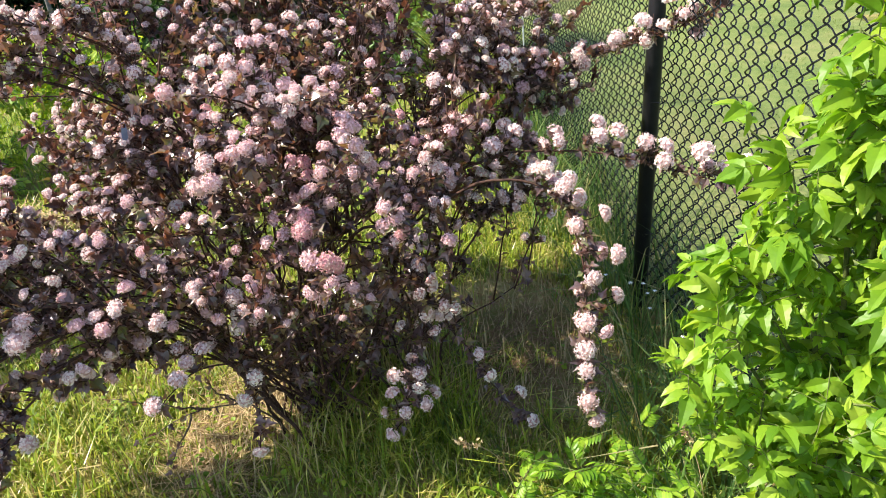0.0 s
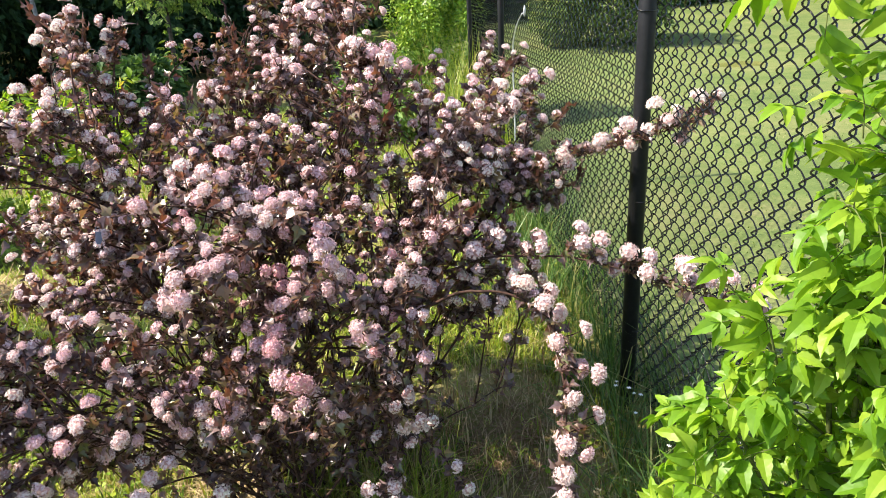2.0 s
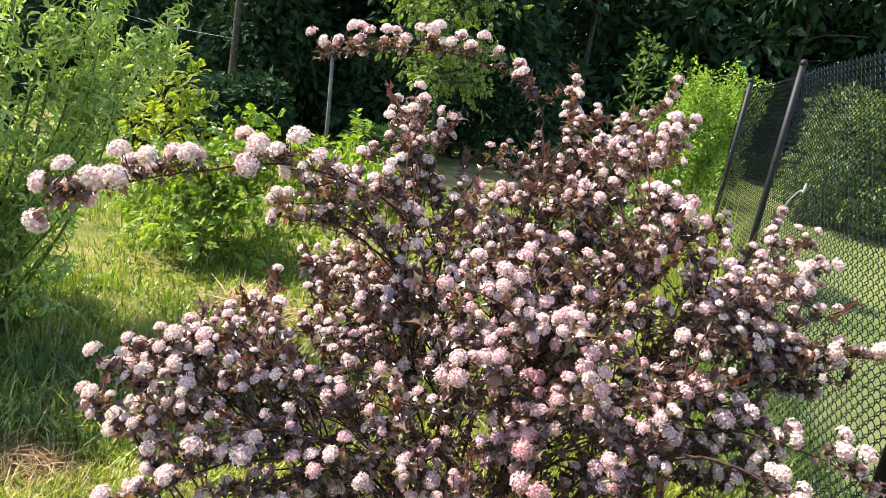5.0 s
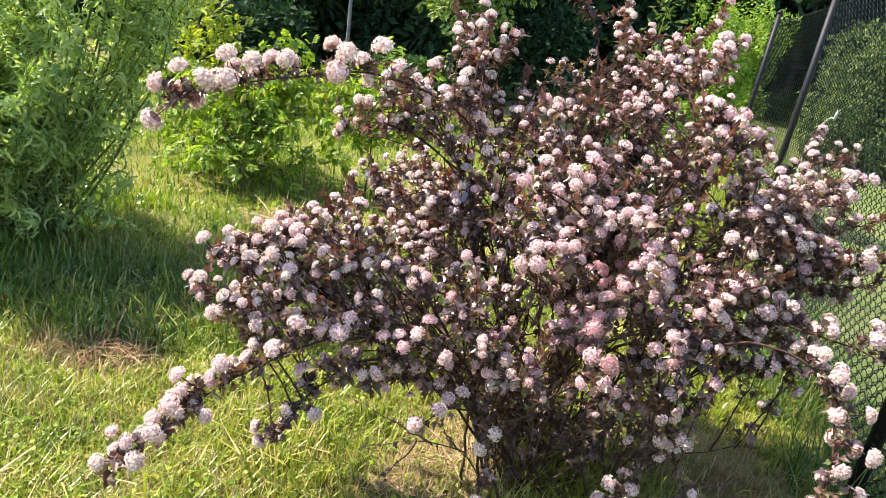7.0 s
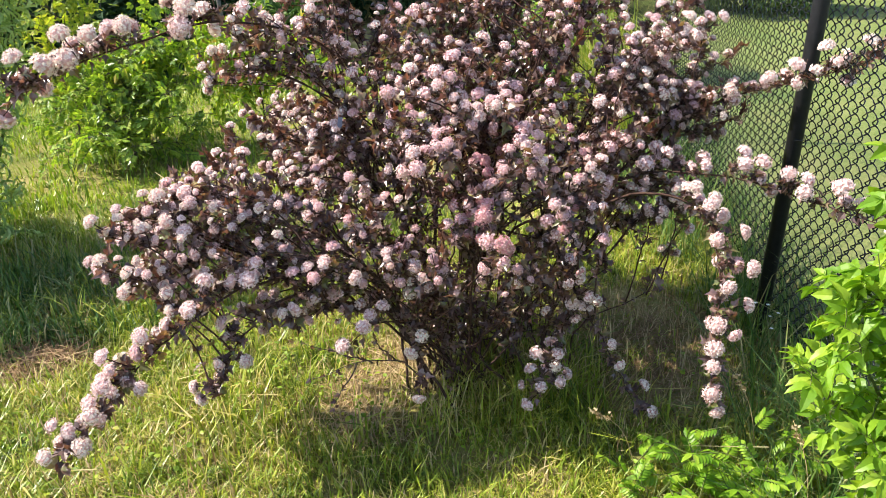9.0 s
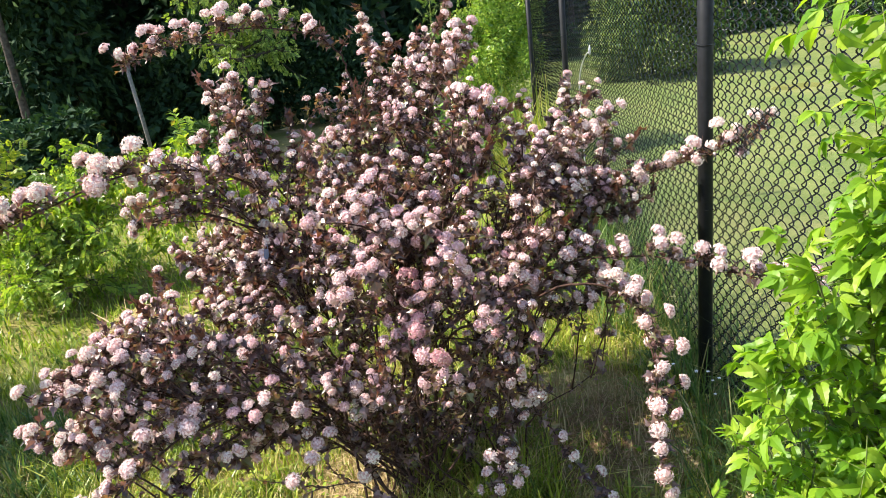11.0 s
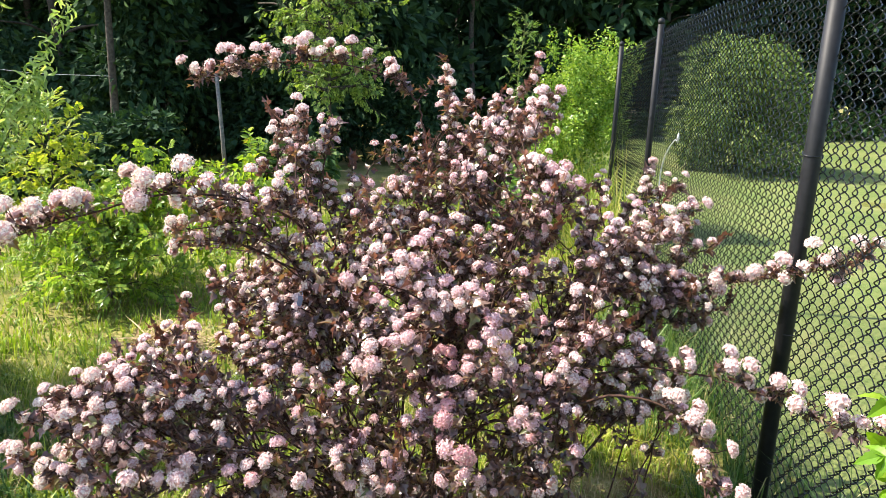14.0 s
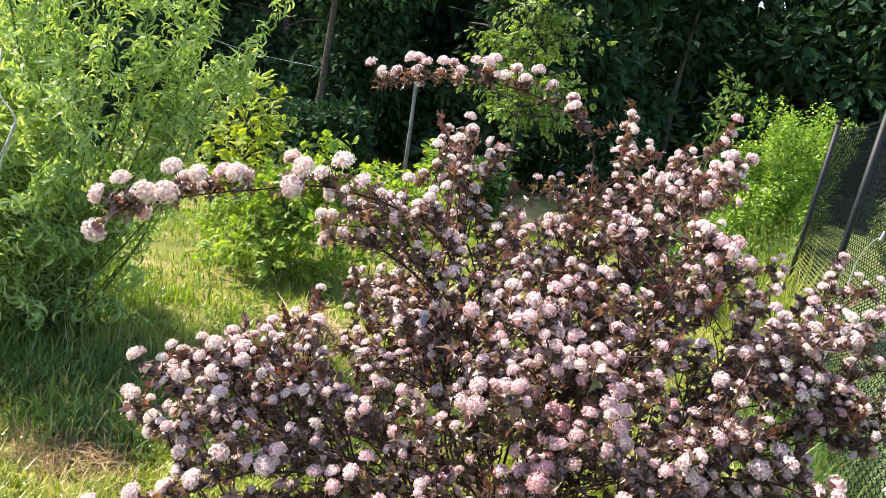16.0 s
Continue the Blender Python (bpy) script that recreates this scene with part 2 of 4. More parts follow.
# green darkened almost to black: the wood's shade is in the leaf colour
SHADED_WOOD_LEAF = leaf_material("shaded_wood_leaf", [(0.0, (0.014, 0.034, 0.017)), (0.6, (0.026, 0.058, 0.027)), (1.0, (0.05, 0.095, 0.036))], 0.75, 0.12, 0.15, (1.1, 1.25, 0.5))
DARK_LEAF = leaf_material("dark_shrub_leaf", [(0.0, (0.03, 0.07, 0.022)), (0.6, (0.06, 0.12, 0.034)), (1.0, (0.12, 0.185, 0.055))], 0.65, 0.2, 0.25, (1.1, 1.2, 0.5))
# lighter copy of the dark shrub leaf, sunlight put into its colour
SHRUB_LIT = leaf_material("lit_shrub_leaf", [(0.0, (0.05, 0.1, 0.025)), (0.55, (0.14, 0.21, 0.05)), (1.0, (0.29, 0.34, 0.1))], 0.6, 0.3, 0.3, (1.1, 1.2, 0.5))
YELLOW_LEAF = leaf_material("yellow_green_leaf", [(0.0, (0.14, 0.23, 0.025)), (0.5, (0.29, 0.37, 0.045)), (1.0, (0.45, 0.46, 0.08))], 0.45, 0.35, 0.45, (1.2, 1.2, 0.4))
SPRIG = leaf_material("sprig_leaf", [(0.0, (0.09, 0.18, 0.04)), (1.0, (0.22, 0.34, 0.09))], 0.5, 0.3, 0.35, (1.2, 1.2, 0.5))
STEM_RED = bark_material("ninebark_stem", (0.025, 0.012, 0.01), (0.1, 0.055, 0.04), 120)
STEM_GREEN = bark_material("green_stem", (0.06, 0.09, 0.02), (0.16, 0.18, 0.06), 90)
DEAD_BARK = bark_material("dead_bark", (0.3, 0.28, 0.25), (0.62, 0.6, 0.56), 60)
BARK = bark_material("bark", (0.025, 0.02, 0.016), (0.1, 0.085, 0.07), 18)


def petal_material(name, stops):
    m, nt, b = material(name, 0.6, 0.25)
    g = nt.nodes.new("ShaderNodeNewGeometry").outputs["Random Per Island"]
    o = nt.nodes.new("ShaderNodeObjectInfo").outputs["Random"]
    n = noise_tex(nt, 14.0, 2.0)
    v = math_node(nt, "ADD", math_node(nt, "MULTIPLY", g, 0.45), math_node(nt, "MULTIPLY", math_node(nt, "ADD", o, n.outputs["Fac"]), 0.28))
    r = ramp(nt, stops)
    nt.links.new(v, r.inputs["Fac"])
    nt.links.new(r.outputs["Color"], b.inputs["Base Color"])
    t = nt.nodes.new("ShaderNodeBsdfTranslucent")
    nt.links.new(r.outputs["Color"], t.inputs["Color"])
    mix = nt.nodes.new("ShaderNodeMixShader")
    mix.inputs["Fac"].default_value = 0.25
    nt.links.new(b.outputs["BSDF"], mix.inputs[1])
    nt.links.new(t.outputs["BSDF"], mix.inputs[2])
    nt.links.new(mix.outputs["Shader"], nt.nodes["Material Output"].inputs["Surface"])
    return m


PETALS = [
    petal_material("petal_cream", [(0.0, (0.82, 0.74, 0.66)), (0.6, (0.78, 0.67, 0.61)), (1.0, (0.66, 0.50, 0.46))]),
    petal_material("petal_pale", [(0.0, (0.82, 0.70, 0.67)), (0.6, (0.77, 0.61, 0.60)), (1.0, (0.65, 0.44, 0.45))]),
    petal_material("petal_pink", [(0.0, (0.78, 0.60, 0.60)), (0.6, (0.71, 0.47, 0.50)), (1.0, (0.56, 0.31, 0.35))]),
    petal_material("petal_rose", [(0.0, (0.67, 0.41, 0.43)), (0.6, (0.58, 0.28, 0.31)), (1.0, (0.42, 0.14, 0.17))]),
]
BUD = leaf_material("ninebark_bud", [(0.0, (0.48, 0.25, 0.24)), (1.0, (0.68, 0.47, 0.43))], 0.6, 0.25, 0.0)
STAMEN = leaf_material("ninebark_stamen", [(0.0, (0.5, 0.27, 0.26)), (0.5, (0.72, 0.55, 0.47)), (1.0, (0.84, 0.77, 0.66))], 0.6, 0.25, 0.2)


def ground_material():
    m, nt, b = material("meadow_ground", 0.9, 0.15)
    big, fine = noise_tex(nt, 1.3, 5.0), noise_tex(nt, 45.0, 4.0, 0.7)
    v = math_node(nt, "ADD", math_node(nt, "MULTIPLY", big.outputs["Fac"], 0.6), math_node(nt, "MULTIPLY", fine.outputs["Fac"], 0.4))
    r = ramp(nt, [(0.3, (0.07, 0.08, 0.02)), (0.44, (0.13, 0.14, 0.03)), (0.54, (0.23, 0.2, 0.07)), (0.68, (0.38, 0.29, 0.15))])
    nt.links.new(v, r.inputs["Fac"])
    nt.links.new(r.outputs["Color"], b.inputs["Base Color"])
    bump = nt.nodes.new("ShaderNodeBump")
    bump.inputs["Strength"].default_value = 0.8
    bump.inputs["Distance"].default_value = 0.02
    nt.links.new(fine.outputs["Fac"], bump.inputs["Height"])
    nt.links.new(bump.outputs["Normal"], b.inputs["Normal"])
    return m


def lawn_material():
    m, nt, b = material("lawn", 0.85, 0.2)
    big, fine = noise_tex(nt, 0.6, 4.0), noise_tex(nt, 38.0, 4.0, 0.7)
    mid = noise_tex(nt, 5.0, 4.0, 0.7)
    v = math_node(nt, "ADD", math_node(nt, "MULTIPLY", big.outputs["Fac"], 0.45), math_node(nt, "MULTIPLY", fine.outputs["Fac"], 0.25))
    v = math_node(nt, "ADD", v, math_node(nt, "MULTIPLY", mid.outputs["Fac"], 0.3))
    r = ramp(nt, [(0.34, (0.065, 0.105, 0.026)), (0.48, (0.12, 0.158, 0.042)), (0.57, (0.17, 0.185, 0.062)), (0.68, (0.26, 0.22, 0.105))])
    nt.links.new(v, r.inputs["Fac"])
    nt.links.new(r.outputs["Color"], b.inputs["Base Color"])
    bump = nt.nodes.new("ShaderNodeBump")
    bump.inputs["Strength"].default_value = 0.6
    bump.inputs["Distance"].default_value = 0.015
    nt.links.new(fine.outputs["Fac"], bump.inputs["Height"])
    nt.links.new(bump.outputs["Normal"], b.inputs["Normal"])
    return m


def coated_metal(name, colour, rough, gloss=0.55):
    m, nt, b = material(name, rough, gloss)
    n = noise_tex(nt, 35.0, 4.0)
    r = ramp(nt, [(0.35, colour), (0.75, tuple(c * 1.6 + 0.004 for c in colour))])
    nt.links.new(n.outputs["Fac"], r.inputs["Fac"])
    nt.links.new(r.outputs["Color"], b.inputs["Base Color"])
    return m


POST = coated_metal("black_post_paint", (0.007, 0.0075, 0.009), 0.55, 0.3)
WIRE = coated_metal("black_vinyl_wire", (0.004, 0.0045, 0.005), 0.2)
GREY_WIRE = coated_metal("grey_wire", (0.35, 0.35, 0.36), 0.4)

# ---- ground ----
FENCE_X = 1.365


def sheet(name, xs, ys, mat, lift=0.0):
    X, Y = np.meshgrid(xs, ys)
    v = np.c_[X.ravel(), Y.ravel(), ground_z(X, Y).ravel() + lift]
    w = len(xs)
    f = [(r * w + c, r * w + c + 1, (r + 1) * w + c + 1, (r + 1) * w + c) for r in range(len(ys) - 1) for c in range(w - 1)]
    return new(name, mesh_of(name, v, f, [mat], smooth=True))


def spaced(lo, mid0, mid1, hi, step, far):
    a = mid0 - np.geomspace(far, mid0 - lo, 10)[::-1]
    b = mid1 + np.geomspace(far, hi - mid1, 10)
    return np.r_[a, np.arange(mid0, mid1 + 1e-6, step), b]


ground = tagged(sheet("ground", spaced(-900, -6, 3, 900, 0.25, 1.0), spaced(-600, -2, 16, 900, 0.25, 1.0), ground_material()), "rough meadow ground with dry thatch between green grass", "ground", kind="structure")
lawn = tagged(sheet("lawn", np.r_[np.arange(FENCE_X + 0.25, 30, 0.5), 40, 60], np.r_[np.arange(-8, 27, 0.5), 30], lawn_material(), 0.02), "mown pale green lawn beyond the wire fence", "lawn", kind="structure")


def blade_template(n, height, spread, seed, width=0.006):
    r = np.random.default_rng(seed)
    v, f = [], []
    for _ in range(n):
        a, h = r.uniform(0, 2 * math.pi), height * r.uniform(0.45, 1.15)
        lean, d = r.uniform(0.1, 1.1), np.array([math.cos(a), math.sin(a), 0])
        s = np.array([-d[1], d[0], 0]) * width * r.uniform(0.6, 1.3)
        root = np.array([*(r.normal(0, spread, 2)), 0])
        o = len(v)
        for t, w in ((0, 1.0), (0.55, 0.85), (1.0, 0.0)):
            c = root + d * lean * h * t**2 + np.array([0, 0, h * (t - 0.35 * lean * t**2)])
            v += [tuple(c - s * w / 2), tuple(c + s * w / 2)] if w else [tuple(c)]
        f += [(o, o + 1, o + 3, o + 2), (o + 2, o + 3, o + 4)]
    return v, f, [0] * len(f)


def tufts(n, box, seed, keep=None, lo=0.45, hi=1.5):
    """Random upright matrices on the ground inside a rectangle."""
    r = np.random.default_rng(seed)
    x, y = r.uniform(box[0], box[1], n), r.uniform(box[2], box[3], n)
    if keep is not None:
        k = keep(x, y, r)
        x, y = x[k], y[k]
    a, s = r.uniform(0, 2 * np.pi, len(x)), r.uniform(lo, hi, len(x))
    m = np.zeros((len(x), 4, 4))
    m[:, 0, 0], m[:, 0, 1], m[:, 1, 0], m[:, 1, 1] = np.cos(a) * s, -np.sin(a) * s, np.sin(a) * s, np.cos(a) * s
    m[:, 2, 2], m[:, 3, 3] = s * r.uniform(0.7, 1.2, len(x)), 1
    m[:, 0, 3], m[:, 1, 3], m[:, 2, 3] = x, y, ground_z(x, y)
    return m


def patch(x, y, cx, cy, rx, ry):
    return ((x - cx) / rx) ** 2 + ((y - cy) / ry) ** 2 < 1


def bare(x, y):
    """Spots where thatch and soil show."""
    return patch(x, y, -0.15, 2.72, 0.22, 0.3) | patch(x, y, -1.72, 2.72, 0.3, 0.22) | patch(x, y, -0.62, 1.75, 0.16, 0.1) | patch(x, y, 0.78, 2.95, 0.42, 0.5) | patch(x, y, 0.3, 2.85, 0.35, 0.3) | patch(x, y, -0.3, 2.48, 0.14, 0.2) | patch(x, y, -1.8, 4.6, 0.35, 0.25)


def wavy(x, y, f=1.0):
    return np.sin(x * 2.3 * f + 1.3 * np.sin(y * 1.9 * f)) * np.cos(y * 2.7 * f + 0.8 * np.sin(x * 1.4 * f))


def grass_field(name, label, n, box, height, blades, seed, keep, mats=None, width=0.006, spread=0.03):
    t = blade_template(blades, height, spread, seed, width)
    ob = new(name, scattered(name, t, tufts(n, box, seed, keep), [mats or GRASS]))
    return tagged(ob, label, "grass", kind="stuff")


grass_field("meadow_grass", "uneven green meadow grass with dry blades among it", 15500, (-2.6, 1.25, 1.2, 4.2), 0.075, 11, 3, lambda x, y, r: ~(bare(x, y) & (r.random(len(x)) < 0.85)) & (r.random(len(x)) < 0.75 + 0.35 * wavy(x, y)), width=0.0042)
grass_field("long_grass", "longer tufts of meadow grass", 1500, (-2.8, 1.1, 1.3, 4.6), 0.15, 8, 5, lambda x, y, r: ~bare(x, y) & (wavy(x, y, 1.5) > 0.1), width=0.005)
grass_field("shade_grass", "tall thin grass standing inside the foot of the shrub", 200, (0.0, 0.6, 2.3, 3.0), 0.2, 7, 29, None, GRASS, width=0.004, spread=0.03)
grass_field("near_grass", "meadow grass beside the shrub", 1000, (-5.0, 1.3, -3.5, 1.25), 0.09, 9, 31, None, width=0.009, spread=0.06)
# blades darkened where the shrub's shade falls towards the fence
grass_field("fence_grass", "tall uncut grass along the foot of the fence", 1500, (0.85, 1.6, 1.3, 10.0), 0.4, 9, 11, lambda x, y, r: r.random(len(x)) < np.clip(1.2 - abs(x - 1.36) * (2.4 + 2.2 * (y > 2.5) * (y < 3.6)), 0.0, 1), SHADE_DARK_GRASS, width=0.005)
grass_field("far_meadow_grass", "sunlit meadow grass in front of the wood", 6200, (-7.5, 1.3, 4.2, 12.0), 0.085, 11, 13, lambda x, y, r: r.random(len(x)) < 0.9, MEADOW, width=0.009, spread=0.06)
grass_field("side_grass", "meadow grass under the willow", 3600, (-6.5, -2.6, 1.0, 4.6), 0.11, 7, 17, None, MEADOW, width=0.009, spread=0.05)
grass_field("lawn_grass", "short mown lawn grass", 5400, (1.6, 6.0, 2.2, 10.5), 0.034, 6, 19, None, LAWN_BLADE, 0.006, 0.07)
grass_field("thatch", "dry straw-coloured thatch lying in the grass", 3800, (-2.2, 1.2, 1.3, 4.0), 0.09, 6, 23, lambda x, y, r: bare(x, y) | (r.random(len(x)) < 0.3 + 0.4 * (wavy(x, y, 0.7) > 0.2)), STRAW, 0.0032, 0.05)
grass_field("tall_grass", "tall pale seeding grass at the far end of the fence", 420, (0.95, 1.34, 5.7, 9.0), 0.95, 7, 37, None, GRASS, width=0.006, spread=0.05)
# darker blades laid over the willow's shadow to strengthen it
grass_field("lush_grass", "lush green grass by the willow, its colour darkened to deepen the shade", 900, (-2.8, -1.2, 2.7, 3.7), 0.15, 9, 41, lambda x, y, r: r.random(len(x)) < 1.0 - (x + 2.0) ** 2 - 4 * (y - 3.15) ** 2, SHADE_DARK_GRASS, width=0.006, spread=0.04)

# ---- fence ----
FENCE_H = 2.13
MESH_W = 0.072


def chain_wire(height, fine):
    """One woven strand: a flattened spiral that hooks round its neighbours."""
    half = MESH_W / 2
    n = int(height / half)
    pts = []
    for k in range(n):
        s = 1 if k % 2 else -1
        for t in fine:
            x = s * (half / 2 + 0.0035) * (0.45 * (2 * t - 1) - 0.55 * math.cos(math.pi * t))
            depth = 0.0125 * s * math.sin(math.pi * t) ** 0.7
            pts.append((depth, x, 0.05 + (k + t) * half))
    return np.array(pts)


def strand_mesh(name, fine, sides, radius):
    return Geo().tube(chain_wire(FENCE_H - 0.1, fine), radius, sides).mesh(name, [WIRE])


def build_fence():
    f = thing("chain_link_fence", "tall black vinyl-coated chain-link fence with round posts", "fence", (FENCE_X, 3.09, 0))
    near = strand_mesh("wire_near", (0.0, 0.1, 0.3, 0.7, 0.9), 4, 0.0024)
    middle = strand_mesh("wire_middle", (0.0, 0.2, 0.8), 3, 0.0026)
    far = strand_mesh("wire_far", (0.0, 0.5), 3, 0.003)
    y, k = -0.9, 0
    while y < 8.64:
        ob = part("wire", near if 1.55 < y < 3.7 else (middle if 1.2 < y < 6.2 else far), f)
        ob.location = (0, y - 3.09, float(ground_z(FENCE_X, y)) + (MESH_W / 2 if k % 2 else 0))
        k += 1
        y += MESH_W / 2
    bays = [0.04, 3.09, 6.14, 8.2]
    for yy in bays:
        z = float(ground_z(FENCE_X, yy))
        r = 0.0285 if yy == 3.09 else 0.023
        g = Geo().tube([(-0.018, 0, -0.3), (0.006, 0, 1.4), (0.018, 0, FENCE_H + 0.03)], r, 20)
        p = part("post", g.mesh("post", [POST]), f)
        p.location = (-0.042, yy - 3.09, z)
        cap = Geo().tube([(0, 0, 0), (0, 0, 0.02), (0, 0, 0.035), (0, 0, 0.042)], [r + 0.002, r + 0.0025, r * 0.8, 0.004], 20)
        c = part("cap", cap.mesh("cap", [POST]), p)
        c.location = (0.018, 0, FENCE_H)
        for zz in (0.35, 0.85, 1.475):
            a = np.linspace(-0.4, 2 * math.pi - 1.0, 18)
            pts = np.c_[0.006 + np.cos(a) * (r + 0.003), np.sin(a) * (r + 0.002), zz + 0.006 * np.sin(a)]
            part("tie_wire", Geo().tube(pts, 0.0022, 5).mesh("tie", [WIRE]), p)
    ys = np.linspace(-1.0, 8.64, 28)
    for zz in (0.06, FENCE_H - 0.05):
        t = Geo().tube(np.c_[np.full(28, 0.008), ys - 3.09, ground_z(FENCE_X, ys) + zz], 0.002, 5)
        part("tension_wire", t.mesh("tension_wire", [WIRE]), f)
    return f


build_fence()


# ---- ninebark ----
def flower_template(seed, open_part, count=84, petals=5, rings=4, sides=9):
    """A domed head of small cupped flowers with stamens and round buds between them, one unit across."""
    r = np.random.default_rng(seed)
    v, f, idx = [], [], []
    for k in range(rings + 1):
        a = -0.75 + (math.pi / 2 + 0.75) * k / rings
        for q in range(sides):
            t = 2 * math.pi * q / sides
            v.append((0.38 * math.cos(a) * math.cos(t), 0.38 * math.cos(a) * math.sin(t), 0.3 * math.sin(a) if a > 0 else 0.22 * math.sin(a)))
    for k in range(rings):
        for q in range(sides):
            n = (q + 1) % sides
            f.append((k * sides + q, k * sides + n, (k + 1) * sides + n, (k + 1) * sides + q))
            idx.append(1)
    scale = math.sqrt(84 / count)
    for k in range(count):
        z = 1 - (k + 0.5) / count * 1.32
        t = k * 2.39996 + r.normal(0, 0.16)
        rad = math.sqrt(max(0, 1 - z * z))
        d = Vector((rad * math.cos(t), rad * math.sin(t), z)).normalized()
        c = Vector((d.x * 0.45, d.y * 0.45, d.z * (0.39 if d.z > 0 else 0.24))) * r.uniform(0.9, 1.07)
        d = (d + Vector(r.normal(0, 0.18, 3))).normalized()
        u = d.orthogonal().normalized()
        w = d.cross(u)
        o = len(v)
        if r.random() < open_part:
            size = r.uniform(0.08, 0.108) * scale
            spin = r.uniform(0, 6.28)
            v.append(tuple(c - d * 0.03))
            for q in range(2 * petals):
                a = spin + q * math.pi / petals
                rr = size * (1.0 if q % 2 == 0 else 0.55)
                lift = 0.03 if q % 2 == 0 else -0.008
                v.append(tuple(c + u * rr * math.cos(a) + w * rr * math.sin(a) + d * (lift + r.normal(0, 0.012))))
            m = 2 * petals
            for q in range(petals):
                f.append((o, o + 1 + (2 * q - 1) % m, o + 1 + 2 * q, o + 1 + (2 * q + 1) % m))
                idx.append(0)
            for q in range(2 if petals == 5 else 1):  # stamens stand out past the petals
                p = len(v)
                a = spin + 0.5 + q * 3.1
                side = u * math.cos(a) + w * math.sin(a)
                tip = c + d * r.uniform(0.055, 0.085) + side * r.uniform(0.01, 0.045)
                v += [tuple(c + side * 0.012), tuple(tip + side.cross(d) * 0.011), tuple(tip - side.cross(d) * 0.011)]
                f.append((p, p + 1, p + 2))
                idx.append(2)
        else:
            e = r.uniform(0.026, 0.04) * scale
            v += [tuple(c + d * e * 1.5), tuple(c + u * e), tuple(c + w * e), tuple(c - u * e), tuple(c - w * e)]
            for q in range(4):
                f.append((o, o + 1 + q, o + 1 + (q + 1) % 4))
                idx.append(1)
    return v, f, idx


def build_ninebark():
    base = (0.08, 2.75, 0.0)
    shrub = thing("ninebark_shrub", "flowering ninebark shrub with maroon leaves and pale pink flower heads", "shrub", base)
    off = np.array(base)
    r = np.random.default_rng(21)
    B = base
    shoots = []  # control points, share of the shoot in flower, head size, how dense

    def shoot(*pts, bloom=0.5, size=0.05, dense=1.0, tone=None):
        p = np.array(pts, float)
        if p[0][2] < 0.05:
            p[0] += r.normal(0, 0.075, 3) * (1, 1, 0)
        if tone is None:
            pinker = 1.6 * math.exp(-np.sum(((p[-1] - (0.2, 2.4, 0.9)) / (0.5, 0.4, 0.35)) ** 2))
            tone = float(np.clip(r.normal(0.9 + 0.75 * pinker - 0.35 * (p[-1][0] < -0.45), 0.5), 0, 3))
        shoots.append((p, bloom, size, dense, tone))

    # the long arching arms
    shoot((-0.02, 2.85, 0), (-0.15, 2.88, 0.7), (-0.33, 2.85, 1.2), (-0.6, 2.62, 1.36), (-0.83, 2.38, 1.33), (-0.98, 2.22, 1.28), (-1.04, 2.15, 1.245), bloom=0.55, size=0.064, dense=2.3, tone=0.35)
    shoot((-0.02, 2.95, 0), (-0.2, 3.0, 0.6), (-0.5, 3.1, 1.0), (-0.92, 3.12, 1.07), bloom=0.5, size=0.045)
    shoot((0.02, 2.95, 0), (-0.02, 3.15, 0.9), (0.0, 3.36, 1.45), (-0.1, 3.4, 1.66), (-0.4, 3.42, 1.74), (-0.66, 3.34, 1.72), (-0.86, 3.27, 1.66), bloom=0.52, size=0.052, dense=1.7, tone=0.7)
    shoot((0.1, 2.95, 0), (0.1, 3.2, 0.9), (0.08, 3.5, 1.45), (0.04, 3.7, 1.75), bloom=0.4, size=0.04)
    shoot((0.15, 2.95, 0), (0.2, 3.2, 0.9), (0.28, 3.45, 1.42), (0.4, 3.58, 1.7), bloom=0.45, size=0.042)
    shoot((0.15, 2.95, 0), (0.2, 3.2, 0.9), (0.3, 3.45, 1.35), (0.47, 3.5, 1.48), bloom=0.4, size=0.04)
    shoot((-0.02, 2.9, 0), (-0.2, 3.0, 0.9), (-0.4, 3.1, 1.3), (-0.45, 3.13, 1.56), bloom=0.45, size=0.043, dense=1.3)
    shoot((0.2, 2.9, 0), (0.25, 2.98, 0.7), (0.36, 3.02, 1.25), (0.42, 2.99, 1.37), (0.52, 2.95, 1.3), bloom=0.4, size=0.05, dense=2.0)
    shoot((0.2, 2.9, 0), (0.45, 3.1, 0.7), (0.74, 3.36, 1.1), (0.88, 3.48, 1.33), bloom=0.4, size=0.042)
    shoot((0.2, 2.9, 0), (0.45, 3.0, 0.7), (0.7, 3.03, 1.08), (0.95, 3.2, 1.2), bloom=0.4, size=0.042)
    shoot((0.25, 2.85, 0), (0.5, 2.95, 0.5), (0.85, 3.16, 0.86), (1.1, 3.14, 0.99), (1.3, 3.0, 1.08), (1.42, 2.86, 1.17), bloom=0.48, size=0.056, dense=1.7, tone=0.5)
    shoot((0.2, 2.75, 0), (0.35, 2.7, 0.5), (0.62, 2.72, 0.8), (0.95, 2.7, 0.83), (1.17, 2.55, 0.81), (1.36, 2.36, 0.79), bloom=0.6, size=0.055, dense=1.7, tone=0.9)
    shoot((0.2, 2.7, 0), (0.38, 2.6, 0.6), (0.62, 2.5, 0.83), (0.8, 2.43, 0.84), (0.88, 2.33, 0.76), (0.87, 2.24, 0.64), (0.845, 2.15, 0.51), (0.84, 2.08, 0.38), bloom=0.6, size=0.05, dense=1.5, tone=0.9)
